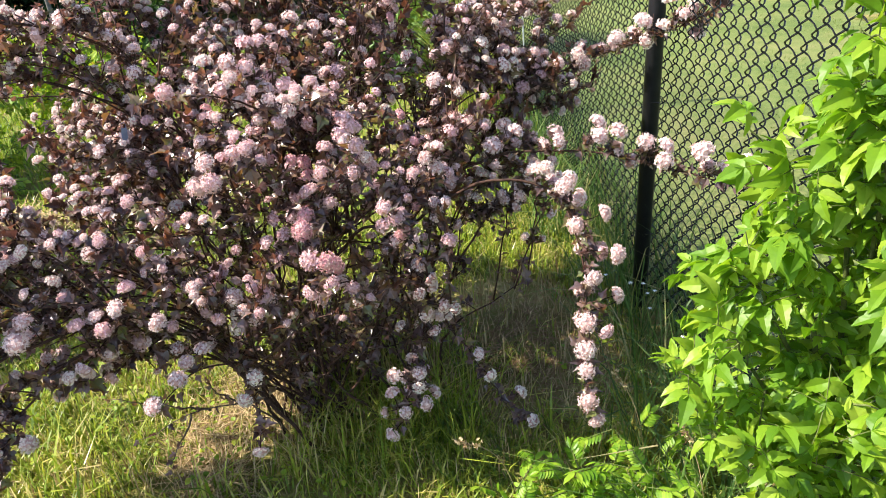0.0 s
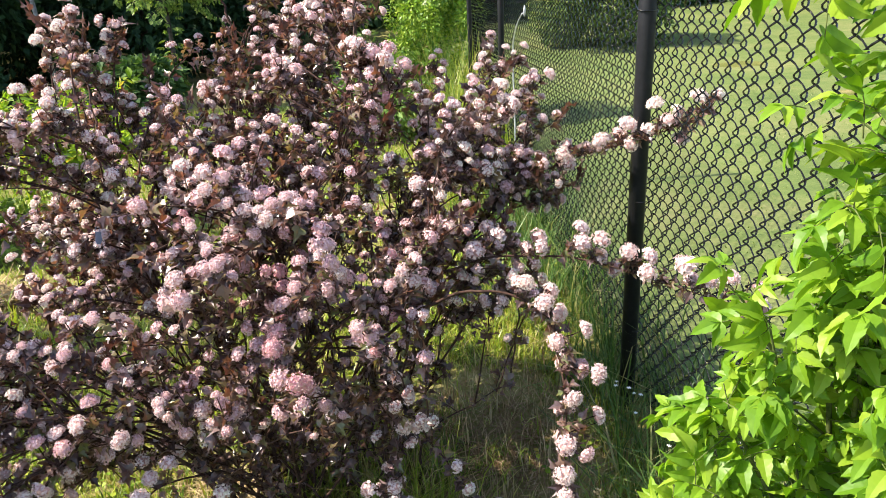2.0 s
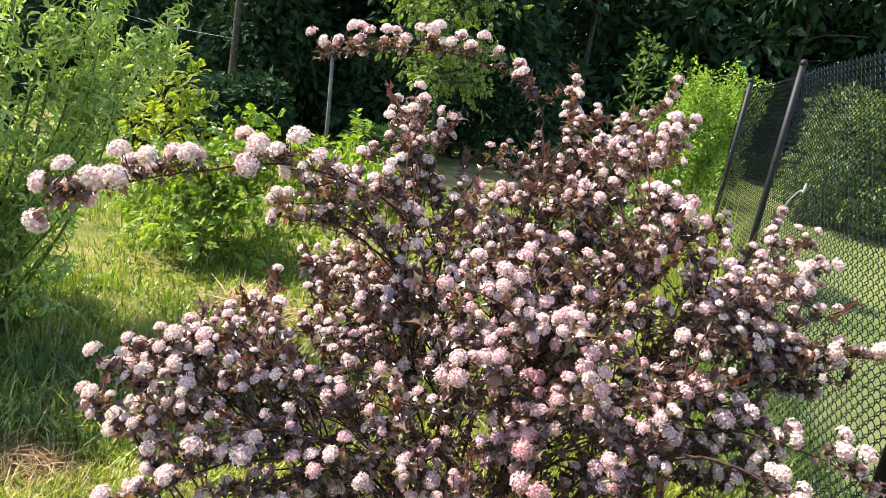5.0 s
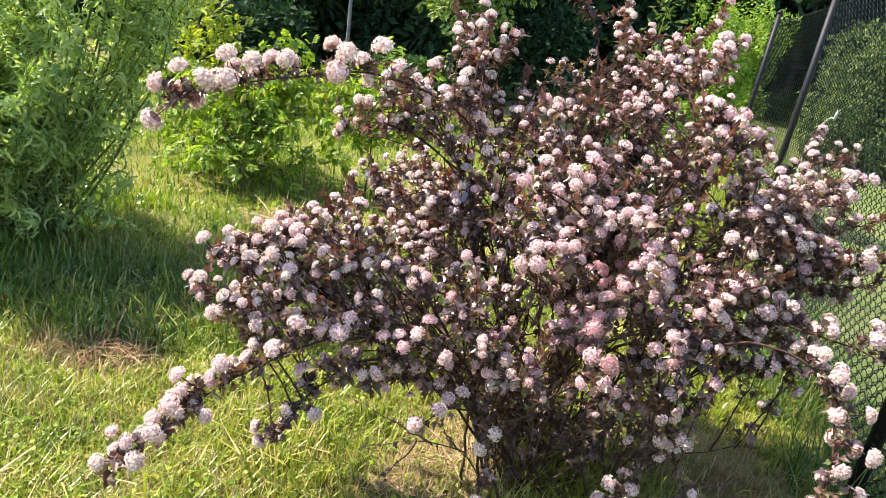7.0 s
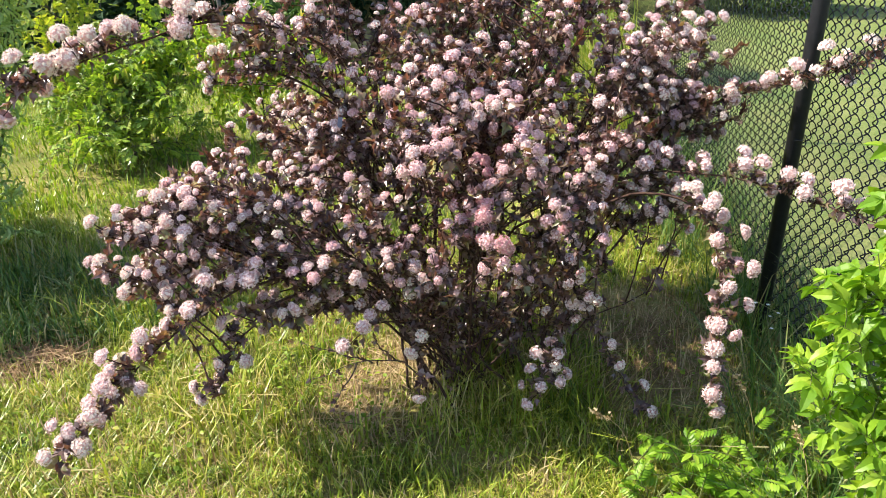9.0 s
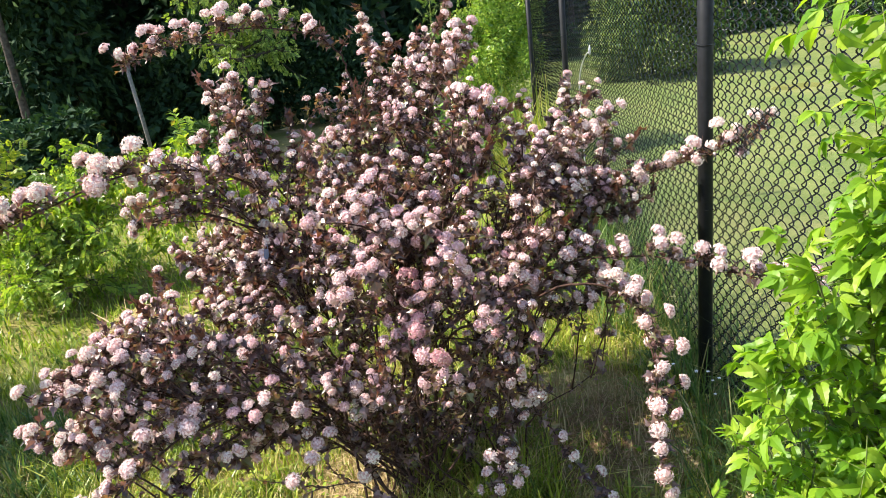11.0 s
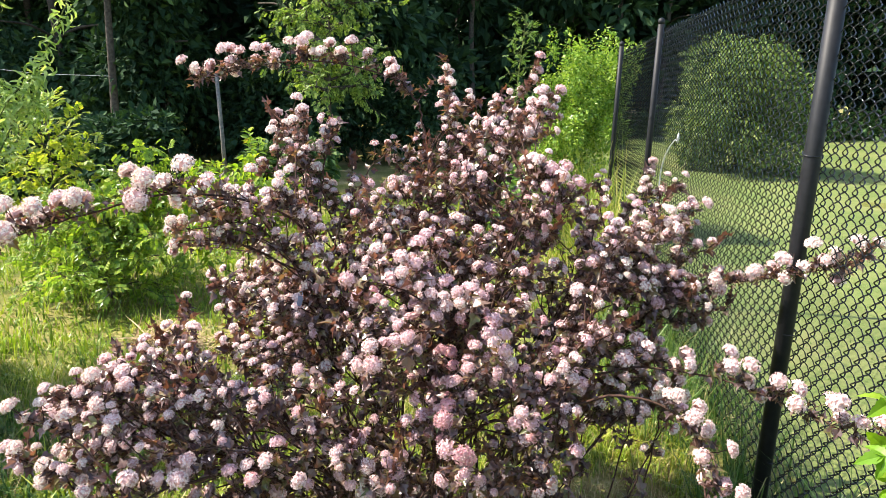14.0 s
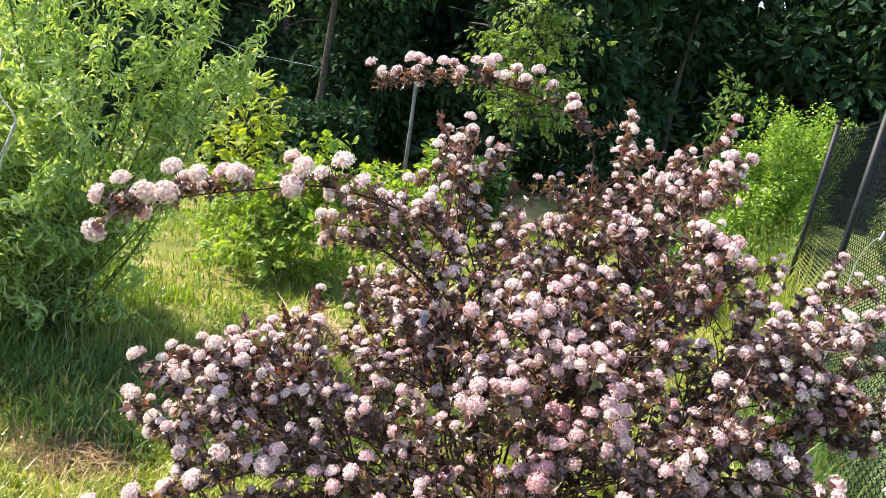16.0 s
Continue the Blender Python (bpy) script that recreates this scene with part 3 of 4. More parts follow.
    shoot((0.15, 2.7, 0), (0.22, 2.55, 0.6), (0.36, 2.42, 0.78), (0.43, 2.41, 0.62), (0.45, 2.42, 0.45), (0.42, 2.4, 0.3), (0.36, 2.37, 0.17), bloom=0.6, size=0.043, dense=2.0, tone=0.9)
    shoot((0.2, 2.7, 0), (0.4, 2.5, 0.55), (0.55, 2.42, 0.4), (0.7, 2.41, 0.1), bloom=0.45, size=0.042, dense=0.4)
    shoot((0.0, 2.6, 0), (-0.22, 2.4, 0.55), (-0.48, 2.18, 0.67), (-0.7, 2.02, 0.57), (-0.81, 1.92, 0.47), (-0.92, 1.74, 0.35), bloom=0.62, size=0.05, dense=1.6, tone=0.7)
    shoot((0.0, 2.62, 0), (-0.2, 2.42, 0.55), (-0.42, 2.2, 0.6), (-0.55, 2.1, 0.48), (-0.6, 2.06, 0.36), bloom=0.4, size=0.048)
    shoot((-0.02, 2.7, 0), (-0.28, 2.55, 0.6), (-0.58, 2.4, 0.8), (-0.74, 2.4, 0.85), (-0.88, 2.42, 0.82), bloom=0.55, size=0.05, dense=1.3)
    shoot((-0.02, 2.7, 0), (-0.32, 2.5, 0.48), (-0.6, 2.36, 0.68), (-0.74, 2.3, 0.67), (-0.85, 2.28, 0.6), bloom=0.55, size=0.05, dense=1.3)
    shoot((0.0, 2.62, 0), (-0.12, 2.45, 0.5), (-0.23, 2.28, 0.68), (-0.34, 2.2, 0.63), bloom=0.4, size=0.048, dense=1.5)
    shoot((-0.02, 2.9, 0), (-0.35, 3.2, 0.5), (-0.68, 3.48, 0.67), (-0.95, 3.74, 0.68), bloom=0.55, size=0.042, dense=1.2)
    shoot((-0.02, 2.9, 0), (-0.35, 3.15, 0.55), (-0.6, 3.2, 0.8), (-0.85, 3.35, 0.84), bloom=0.45, size=0.042)
    # the middle of the shrub
    shoot((0.1, 2.65, 0), (0.06, 2.5, 0.6), (0.0, 2.37, 0.96), (0.0, 2.3, 1.0), bloom=0.15, size=0.05, dense=0.7)
    shoot((0.12, 2.6, 0), (0.15, 2.45, 0.6), (0.2, 2.29, 0.84), (0.24, 2.16, 0.74), bloom=0.35, size=0.05, dense=1.4, tone=2.4)
    shoot((0.1, 2.75, 0), (0.1, 2.72, 0.8), (0.08, 2.57, 1.17), bloom=0.4, size=0.05, dense=1.8)
    shoot((0.1, 2.75, 0), (0.16, 2.7, 0.8), (0.2, 2.55, 1.1), bloom=0.4, size=0.05, dense=1.8)
    shoot((0.2, 2.8, 0), (0.4, 2.86, 0.6), (0.62, 2.87, 1.12), bloom=0.35, size=0.045)
    shoot((0.2, 2.75, 0), (0.4, 2.75, 0.6), (0.62, 2.72, 0.94), bloom=0.35, size=0.048)
    shoot((-0.02, 2.8, 0), (-0.25, 2.85, 0.8), (-0.52, 2.88, 1.32), bloom=0.4, size=0.048)
    shoot((0.02, 2.6, 0), (-0.05, 2.42, 0.4), (-0.02, 2.3, 0.42), (0.0, 2.22, 0.33), bloom=0.4, size=0.042)
    # shorter growth between them: clumps of shoots, each towards its own part of the crown
    clumps = (
        ((-0.6, 2.38, 0.66), (0.34, 0.2, 0.16), 20), ((-0.2, 2.36, 0.72), (0.22, 0.16, 0.16), 12), ((0.12, 2.5, 0.98), (0.24, 0.18, 0.16), 24),
        ((0.3, 2.4, 0.78), (0.2, 0.14, 0.16), 16), ((0.6, 2.66, 0.88), (0.22, 0.18, 0.14), 18), ((0.5, 2.95, 1.12), (0.3, 0.18, 0.14), 22),
        ((0.1, 3.05, 1.2), (0.3, 0.2, 0.18), 24), ((-0.3, 2.95, 1.12), (0.26, 0.18, 0.2), 24), ((0.22, 3.4, 1.42), (0.2, 0.15, 0.16), 18),
        ((0.02, 3.3, 1.36), (0.16, 0.12, 0.13), 11), ((0.3, 3.42, 1.54), (0.16, 0.12, 0.07), 6),
        # the first two clumps here are added at the back to cast shade
        ((0.15, 3.2, 0.8), (0.28, 0.16, 0.14), 9), ((0.32, 3.38, 0.95), (0.3, 0.2, 0.22), 14), ((0.76, 2.8, 0.72), (0.2, 0.14, 0.08), 11), ((-0.4, 3.12, 1.42), (0.1, 0.1, 0.14), 9), ((0.92, 3.1, 0.98), (0.24, 0.16, 0.12), 14), ((0.85, 3.36, 1.16), (0.16, 0.12, 0.12), 10), ((-0.5, 3.15, 0.85), (0.2, 0.18, 0.12), 12),
        ((-0.6, 2.72, 1.24), (0.18, 0.12, 0.07), 8), ((-0.38, 2.85, 0.88), (0.18, 0.16, 0.14), 14), ((-0.6, 3.2, 0.72), (0.14, 0.18, 0.08), 7), ((-0.8, 2.34, 0.7), (0.12, 0.12, 0.12), 8), ((-0.66, 2.45, 0.86), (0.2, 0.14, 0.1), 14), ((-0.5, 2.75, 0.9), (0.18, 0.14, 0.08), 10), ((-0.45, 2.3, 0.6), (0.2, 0.1, 0.12), 9))
    for k in range(44):  # leafy growth low down inside
        a = r.uniform(0, 6.28)
        q = np.array([B[0] + 0.1, B[1] - 0.05, 0]) + np.array([math.cos(a) * 0.2, math.sin(a) * 0.14, 0])
        t = q + (r.normal(0.02, 0.26), r.normal(0, 0.14), r.uniform(0.25, 0.72))
        shoot(q, q * 0.6 + t * 0.4 + (0, 0, 0.05), t, bloom=0.05, size=0.04, dense=0.2)
    old = np.concatenate([spline(s[0], 40) for s in shoots])
    for (cx, cy, cz), spread, count in clumps:
        for k in range(int(count * 1.4)):
            tip = np.array([cx, cy, cz]) + np.clip(r.normal(0, 0.75, 3), -1.15, 1.15) * spread
            if tip[0] < -0.72:
                tip[2] = min(tip[2], 0.88 + 0.35 * (tip[0] + 0.72))
            gap = np.linalg.norm(old - tip, axis=1)
            root = old[np.argmin(np.abs(gap - r.uniform(0.25, 0.45)) + 2.0 * (old[:, 2] > tip[2] - 0.06) + 0.6 * np.clip(np.linalg.norm(old[:, :2] - (0.1, 2.8), axis=1) - np.linalg.norm(tip[:2] - (0.1, 2.8)) + 0.06, 0, 1))]
            mid = root * 0.45 + tip * 0.55 + (0, 0, 0.05)
            w = float(wavy(tip[0] * 3.1 + 0.6 * tip[1], tip[2] * 2.9 + 0.4))
            shoot(root, mid, tip, bloom=r.uniform(0.45, 0.75), size=r.uniform(0.033, 0.046) * (1.0 + 0.12 * w), dense=r.uniform(0.6, 1.4) * (1.0 + 0.75 * w))

    for k in range(44):  # leafy growth with few flowers, added behind the crown to shade the ground
        tip = np.array([0.34, 3.42, 0.78] if k % 2 else [0.1, 3.5, 0.92]) + np.clip(r.normal(0, 0.75, 3), -1.15, 1.15) * (0.26, 0.16, 0.2)
        root = old[np.argmin(np.abs(np.linalg.norm(old - tip, axis=1) - 0.35) + 2.0 * (old[:, 2] > tip[2] - 0.06))]
        shoot(root, root * 0.45 + tip * 0.55 + (0, 0, 0.05), tip, bloom=0.12, size=0.036, dense=0.4)

    leaf_p, leaf_a, leaf_u, leaf_s = [], [], [], []
    head_p, head_a, head_s, head_t = [], [], [], []
    young = []

    def leaves(p, d, n, size):
        for _ in range(n):
            side = unit(np.cross(d, r.normal(0, 1, 3)))
            axis = unit(d * r.uniform(-0.1, 0.7) + side + np.array([0, 0, r.uniform(-0.2, 0.75)]))
            leaf_p.append(p + r.normal(0, 0.006, 3))
            leaf_a.append(axis)
            leaf_u.append(np.array([0, 0, 1.0]) + r.normal(0, 0.45, 3))
            leaf_s.append(size * r.uniform(0.5, 1.35))

    for ctrl, bloom, size, dense, tone in shoots:
        length = np.linalg.norm(np.diff(ctrl, axis=0), axis=1).sum()
        n = max(10, int(length / 0.035))
        line = spline(ctrl, n) + np.c_[r.normal(0, 0.004, (n, 2)), np.zeros(n)]
        tan = unit(np.gradient(line, axis=0))
        thick = 0.0055 if ctrl[0][2] < 0.05 else 0.0032
        g = Geo().tube(line - off, np.linspace(thick, 0.0014, n), 5)
        for k in range(n):
            s = k / (n - 1)
            if (s > 0.42 or thick < 0.005) and r.random() < (0.6 if s < 1 - bloom else 0.95):
                leaves(line[k], tan[k], 3, 0.028)
            if s > 1 - bloom:
                for _ in range(r.poisson(0.85 * dense)):
                    up = unit(np.array([0, 0, 0.75]) + 0.35 * tan[k] + r.normal(0, 0.58, 3) + 0.35 * unit(line[k] - np.array([0.1, 2.8, 0.75])))
                    twig = r.uniform(0.02, 0.085) * (1.2 if dense >= 1.6 and thick > 0.005 else 1.0)
                    tip = line[k] + up * twig
                    g.tube(np.array([line[k], (line[k] + tip) / 2 + r.normal(0, 0.003, 3), tip]) - off, [0.002, 0.0016, 0.0013], 3)
                    head_p.append(tip)
                    head_a.append(up)
                    head_t.append(int(np.clip(round(tone + r.normal(0, 0.35)), 0, 3)))
                    head_s.append(size * (r.uniform(0.88, 1.16) if thick > 0.005 else r.uniform(0.62, 1.18)))
                    leaves(line[k] + up * twig * 0.4, up, 5, 0.028)
            elif s > 0.42 and r.random() < 0.55:
                up = unit(np.array([0, 0, 0.5]) + r.normal(0, 0.6, 3))
                tip = line[k] + up * r.uniform(0.05, 0.13)
                g.tube(np.array([line[k], (line[k] + tip) / 2, tip]) - off, [0.002, 0.0016, 0.001], 4)
                for q in (0.35, 0.6, 0.85, 1.0):
                    leaves(line[k] + (tip - line[k]) * q, up, 3, 0.028)
        leaves(line[-1], tan[-1], 3, 0.038)
        if r.random() < 0.24:  # fresh leafy tip
            d = unit(tan[-1] * 0.6 + np.array([0, 0, 0.8]) + r.normal(0, 0.25, 3))
            tip = line[-1] + d * r.uniform(0.05, 0.12)
            g.tube(np.array([line[-1], (line[-1] + tip) / 2, tip]) - off, [0.0016, 0.0013, 0.0009], 4)
            for q in np.linspace(0.2, 1.0, 7):
                side = unit(np.cross(d, r.normal(0, 1, 3)))
                young.append((line[-1] + (tip - line[-1]) * q, unit(d * 0.9 + side * 0.7), side + r.normal(0, 0.4, 3), r.uniform(0.026, 0.042)))
        part("branch", g.mesh("branch", [STEM_RED]), shrub)

    head_p, head_a, head_s = np.array(head_p) - off, np.array(head_a), np.array(head_s)
    leaf_p, leaf_a, leaf_u, leaf_s = np.array(leaf_p) - off, np.array(leaf_a), np.array(leaf_u), np.array(leaf_s)
    # keep the heads from growing into each other
    keep = []
    for k in range(len(head_p)):
        if all(np.linalg.norm(head_p[k] - head_p[q]) > 0.45 * (head_s[k] + head_s[q]) for q in keep):
            keep.append(k)
    head_p, head_a, head_s, head_t = head_p[keep], head_a[keep], head_s[keep], np.array(head_t)[keep]
    variants = [flower_template(31, 0.93), flower_template(32, 0.76), flower_template(33, 0.86), flower_template(34, 0.3)]
    light = [flower_template(41, 0.93, 38, 4, 3, 6), flower_template(42, 0.76, 38, 4, 3, 6), flower_template(43, 0.86, 38, 4, 3, 6), flower_template(44, 0.3, 38, 4, 3, 6)]
    which = r.choice(4, len(head_p), p=[0.4, 0.24, 0.31, 0.05])
    order = np.argsort(head_p[:, 1] - 0.3 * head_p[:, 2])
    meshes = [[mesh_of("flower_head", t[0], t[1], [petal, BUD, STAMEN], t[2]) for petal in PETALS] for t in variants]
    m4 = frames_at(head_p, np.cross(head_a, r.normal(0, 1, head_a.shape)), head_a, head_s)
    for k in order[:300]:
        ob = part("flower_head", meshes[which[k]][head_t[k]], shrub)
        ob.matrix_local = Matrix(m4[k].tolist())
    for w in range(4):
        for q, petal in enumerate(PETALS):
            rest = [k for k in order[300:] if which[k] == w and head_t[k] == q]
            if rest:
                part("far_bloom", scattered("far_bloom", light[w], m4[rest], [petal, BUD, STAMEN]), shrub, kind="stuff")
    yp, ya, yu, ys = (np.array([y[q] for y in young]) for q in range(4))
    part("young_foliage", scattered("young_foliage", NINEBARK_SMALL, frames_at(yp - off, ya, yu, ys), [YOUNG_LEAF]), shrub, kind="stuff")
    l4 = frames_at(leaf_p, leaf_a, leaf_u, leaf_s)
    order = np.argsort(leaf_p[:, 1])
    one = mesh_of("leaf", *NINEBARK[:2], [MAROON_ONE])
    for k in order[:300]:
        ob = part("leaf", one, shrub)
        ob.matrix_local = Matrix(l4[k].tolist())
    part("foliage", scattered("foliage", NINEBARK_SMALL, l4[order[300:]], [MAROON]), shrub, kind="stuff")
    return shrub


build_ninebark()


# ---- other plants ----
def leafy(name, label, category, place, stems, leaf, leaf_mat, bark, leaf_size, spacing, per, start=0.2, droop=0.0, jitter=0.35, radius=0.01, group=""):
    """A plant of stems, each a part, with leaves along their outer lengths as one crown."""
    root = thing(name, label, category, place, group)
    seed = int(abs(place[0] * 131 + place[1] * 17) * 10) % 9999
    r = np.random.default_rng(seed)
    P, A, U, S = [], [], [], []
    for pts, rad in stems:
        pts = np.array(pts, float)
        length = np.linalg.norm(np.diff(pts, axis=0), axis=1).sum()
        n = max(6, int(length / spacing))
        line = spline(pts, n)
        tan = unit(np.gradient(line, axis=0))
        part("stem", Geo().tube(line[::2] if rad < 0.006 and n > 8 else line, np.linspace(rad, rad * 0.2, len(line[::2]) if rad < 0.006 and n > 8 else n), 4 if rad < 0.006 else 6).mesh("stem", [bark]), root)
        for k in range(n):
            if k / (n - 1) < start:
                continue
            for _ in range(per):
                side = unit(np.cross(tan[k], r.normal(0, 1, 3)))
                P.append(line[k] + side * rad + r.normal(0, 0.01, 3))
                A.append(unit(tan[k] * 0.5 + side + np.array([0, 0, -droop]) + r.normal(0, jitter * 0.3, 3)))
                U.append(np.array([0, 0, 1.0]) + r.normal(0, jitter, 3))
                S.append(leaf_size * r.uniform(0.6, 1.25))
    m4 = frames_at(np.array(P), np.array(A), np.array(U), np.array(S))
    part("foliage", scattered("foliage", leaf, m4, [leaf_mat, bark]), root, kind="stuff")
    return root


def branched(r, trunk, n, reach, rise, rad, start=0.25, twigs=2, twig_len=0.35):
    """A trunk line with n side limbs, each with twigs."""
    line = spline(trunk, 24)
    out = [(trunk, rad)]
    for k in range(n):
        s = start + (1 - start) * (k + r.random()) / n
        p = line[int(s * 23)]
        a = r.uniform(0, 2 * math.pi)
        L = reach * (1.1 - 0.6 * s) * r.uniform(0.6, 1.15)
        q = p + np.array([math.cos(a) * L, math.sin(a) * L, rise * L * r.uniform(0.3, 1.2)])
        m = (p + q) / 2 + np.array([0, 0, 0.1 * L])
        out.append(([p, m, q], rad * 0.5))
        for _ in range(twigs):
            t = r.uniform(0.3, 0.9)
            b = p + (q - p) * t + np.array([0, 0, 0.08 * L])
            e = b + r.normal(0, 1, 3) * twig_len * np.array([1, 1, 0.6]) + np.array([0, 0, rise * 0.2])
            out.append(([b, (b + e) / 2 + np.array([0, 0, 0.03]), e], rad * 0.25))
    return out


def compound_leaf(n_pairs, leaflet, spread=0.55, length=1.0, rod_sides=4):
    items = [(rod([(0, 0, 0), (0, 0.5 * length, 0.03), (0, length * 0.85, -0.02)], [0.014, 0.01, 0.006], rod_sides, 1), Matrix.Identity(4))]
    for k in range(n_pairs):
        y = length * (0.35 + 0.4 * k / max(1, n_pairs - 1)) if n_pairs > 1 else length * 0.5
        for s in (-1, 1):
            items.append((leaflet, Matrix.Translation((0, y, 0)) @ Matrix.Rotation(-s * 1.05, 4, "Z") @ Matrix.Rotation(-0.25, 4, "X") @ Matrix.Scale(spread, 4)))
    items.append((leaflet, Matrix.Translation((0, length * 0.8, 0)) @ Matrix.Rotation(-0.3, 4, "X") @ Matrix.Scale(spread * 1.15, 4)))
    return joined_templates(items)


BOXELDER = compound_leaf(2, LEAFLET, 0.56)
PINNATE = compound_leaf(5, leaf_template(0.42, 0.2, 0.2), 0.3)
SPRAY = compound_leaf(4, CHEAP, 0.34, rod_sides=3)

pr = np.random.default_rng(5)
SB = (1.24, 1.78, 0.0)


def sapling_stem(x, y, z, bow=0.1):
    a = np.array([pr.normal(0, 0.03), pr.normal(0, 0.03), 0])
    t = np.array([x - SB[0], y - SB[1], z])
    return ([a, a * 0.5 + t * 0.35 + (0.03, 0, 0.1 + bow), t * 0.75 + (0.01, 0, bow), t], 0.008)


sap = []
for p in ((1.2, 1.66, 1.85), (1.28, 1.7, 1.62), (1.12, 1.68, 1.34), (1.06, 1.7, 1.12), (1.03, 1.75, 0.95), (1.03, 1.75, 0.74), (1.06, 1.7, 0.5), (1.22, 1.55, 1.15), (1.25, 1.6, 0.9), (1.3, 1.7, 1.4), (1.15, 1.62, 0.72), (1.2, 1.7, 0.4), (1.1, 1.8, 1.02), (1.3, 1.6, 0.55), (1.18, 1.64, 1.7), (1.0, 1.75, 0.62), (1.16, 1.62, 1.24), (1.22, 1.62, 1.42)):
    pts, rad = sapling_stem(*p)
    sap.append((pts, rad))
    line = spline(pts, 20)
    for _ in range(4):
        b = line[pr.integers(7, 19)]
        e = b + np.array([pr.normal(0.0, 0.08), pr.normal(-0.02, 0.08), pr.uniform(-0.02, 0.14)])
        sap.append(([b, (b + e) / 2 + np.array([0, 0, 0.02]), e], 0.003))
leafy("maple_sapling", "lime-green box elder sapling against the wire fence", "sapling", SB, sap, BOXELDER, LIME, STEM_GREEN, 0.078, 0.028, 1, 0.3, 0.1, 0.6)
for k, (x, y, h) in enumerate(((0.82, 2.12, 0.18), (0.97, 2.0, 0.22), (0.7, 2.06, 0.12), (1.04, 2.14, 0.2), (0.88, 1.9, 0.14))):
    leafy("seedling", "small pinnate green seedling in the grass", "seedling", (x, y, 0.0), [([(0, 0, 0), (0.02 * q, -0.02, h * 0.5), (0.06 * q, -0.03 * q, h)], 0.0025) for q in (-1.6, -0.8, 0.2, 1.0, 1.9)], PINNATE, LIME, STEM_GREEN, 0.11, 0.035, 1, 0.35, 0.1, group="pinnate seedlings in the grass")

# curly willow
wr = np.random.default_rng(12)
stems = []
for k in range(50):
    a, L = wr.uniform(0, 2 * math.pi), wr.uniform(0.3, 1.15)
    top = np.array([-0.45 + math.cos(a) * L * 0.85, 0.05 + math.sin(a) * L * 0.85, wr.uniform(0.8, 2.7)])
    if k > 34:
        top += np.array([-0.9, -0.25, -0.2])
    elif k % 3 == 0:
        top += np.array([0.45, 0.1, 0.3])
    mid = top * 0.5 + wr.normal(0, 0.1, 3)
    q3 = top * 0.8 + wr.normal(0, 0.1, 3)
    stems.append(([np.array([wr.normal(0, 0.06), wr.normal(0, 0.06), 0]), mid, q3, top], 0.008))
    for _ in range(3):
        b = mid + (top - mid) * wr.random()
        e = b + np.array([wr.normal(0, 0.22), wr.normal(0, 0.22), wr.uniform(-0.3, 0.2)])
        stems.append(([b, (b + e) / 2 + wr.normal(0, 0.04, 3), e], 0.004))
for k in range(28):
    a, L = wr.uniform(0, 2 * math.pi), wr.uniform(0.2, 0.95)
    top = np.array([-0.15 + math.cos(a) * L * 0.8, -0.15 + math.sin(a) * L * 0.75, wr.uniform(0.35, 1.7)])
    stems.append(([np.array([wr.normal(0, 0.15), wr.normal(-0.1, 0.15), 0]), top * 0.45 + wr.normal(0, 0.08, 3) + np.array([0, 0, 0.1]), top * 0.8 + wr.normal(0, 0.08, 3), top], 0.005))
    for _ in range(2):
        b = top * wr.uniform(0.5, 1.0)
        e = b + np.array([wr.normal(0, 0.18), wr.normal(0, 0.18), wr.uniform(-0.2, 0.15)])
        stems.append(([b, (b + e) / 2 + wr.normal(0, 0.04, 3), e], 0.003))
for k in range(9):
    top = np.array([0.45, 0.6, 1.75]) + wr.normal(0, 1, 3) * (0.28, 0.2, 0.4)
    stems.append(([np.array([0.0, 0.05, 0.1]), top * 0.5 + wr.normal(0, 0.06, 3), top * 0.82 + wr.normal(0, 0.06, 3) + (0, 0, 0.1), top], 0.006))
leafy("curly_willow", "bushy curly willow with thin twisted light green leaves", "willow", (-2.75, 3.55, 0.0), stems, CURLY, WILLOW, STEM_GREEN, 0.1, 0.03, 4, 0.08, 0.35, 1.2)

# shrubs beyond the ninebark
sr = np.random.default_rng(3)
leafy("green_shrub", "loose green shrub with yellow-green shoot tips", "shrub", (-2.75, 5.7, -0.09), branched(sr, [(0, 0, 0), (0.1, 0, 0.4), (0.05, 0.1, 0.85)], 26, 0.66, 0.22, 0.012, 0.08, 4, 0.2), SPRAY, SHRUB_GREEN, BARK, 0.12, 0.055, 2, 0.15, 0.5, 0.8)
tier = [([(0, 0, 0), (0.02, 0, 0.7), (0.06, 0, 1.62)], 0.012)]
for k in range(24):
    z = 0.3 + 1.2 * k / 29
    a = k * 2.4 + sr.normal(0, 0.3)
    L = 0.62 * (1.0 - 0.72 * (k / 29)) * sr.uniform(0.75, 1.15)
    tier.append(([(0.03, 0, z), (math.cos(a) * L * 0.5, math.sin(a) * L * 0.5, z + 0.2 * L), (math.cos(a) * L, math.sin(a) * L, z + 0.65 * L)], 0.005))
leafy("yellow_sapling", "upright yellow-green sapling in the meadow", "sapling", (-3.42, 6.1, -0.1), tier, SPRAY, YELLOW_LEAF, BARK, 0.125, 0.042, 2, 0.2, -0.2, 0.4)
leafy("spreading_shrub", "low spreading yellow-green shrub", "shrub", (-1.75, 6.0, -0.1), branched(sr, [(0, 0, 0), (0.0, 0, 0.45), (-0.1, 0.0, 0.86)], 22, 0.8, 0.16, 0.01, 0.5, 4, 0.25), PLAIN, FRESH, BARK, 0.065, 0.03, 3, 0.2, 0.0, 0.5)
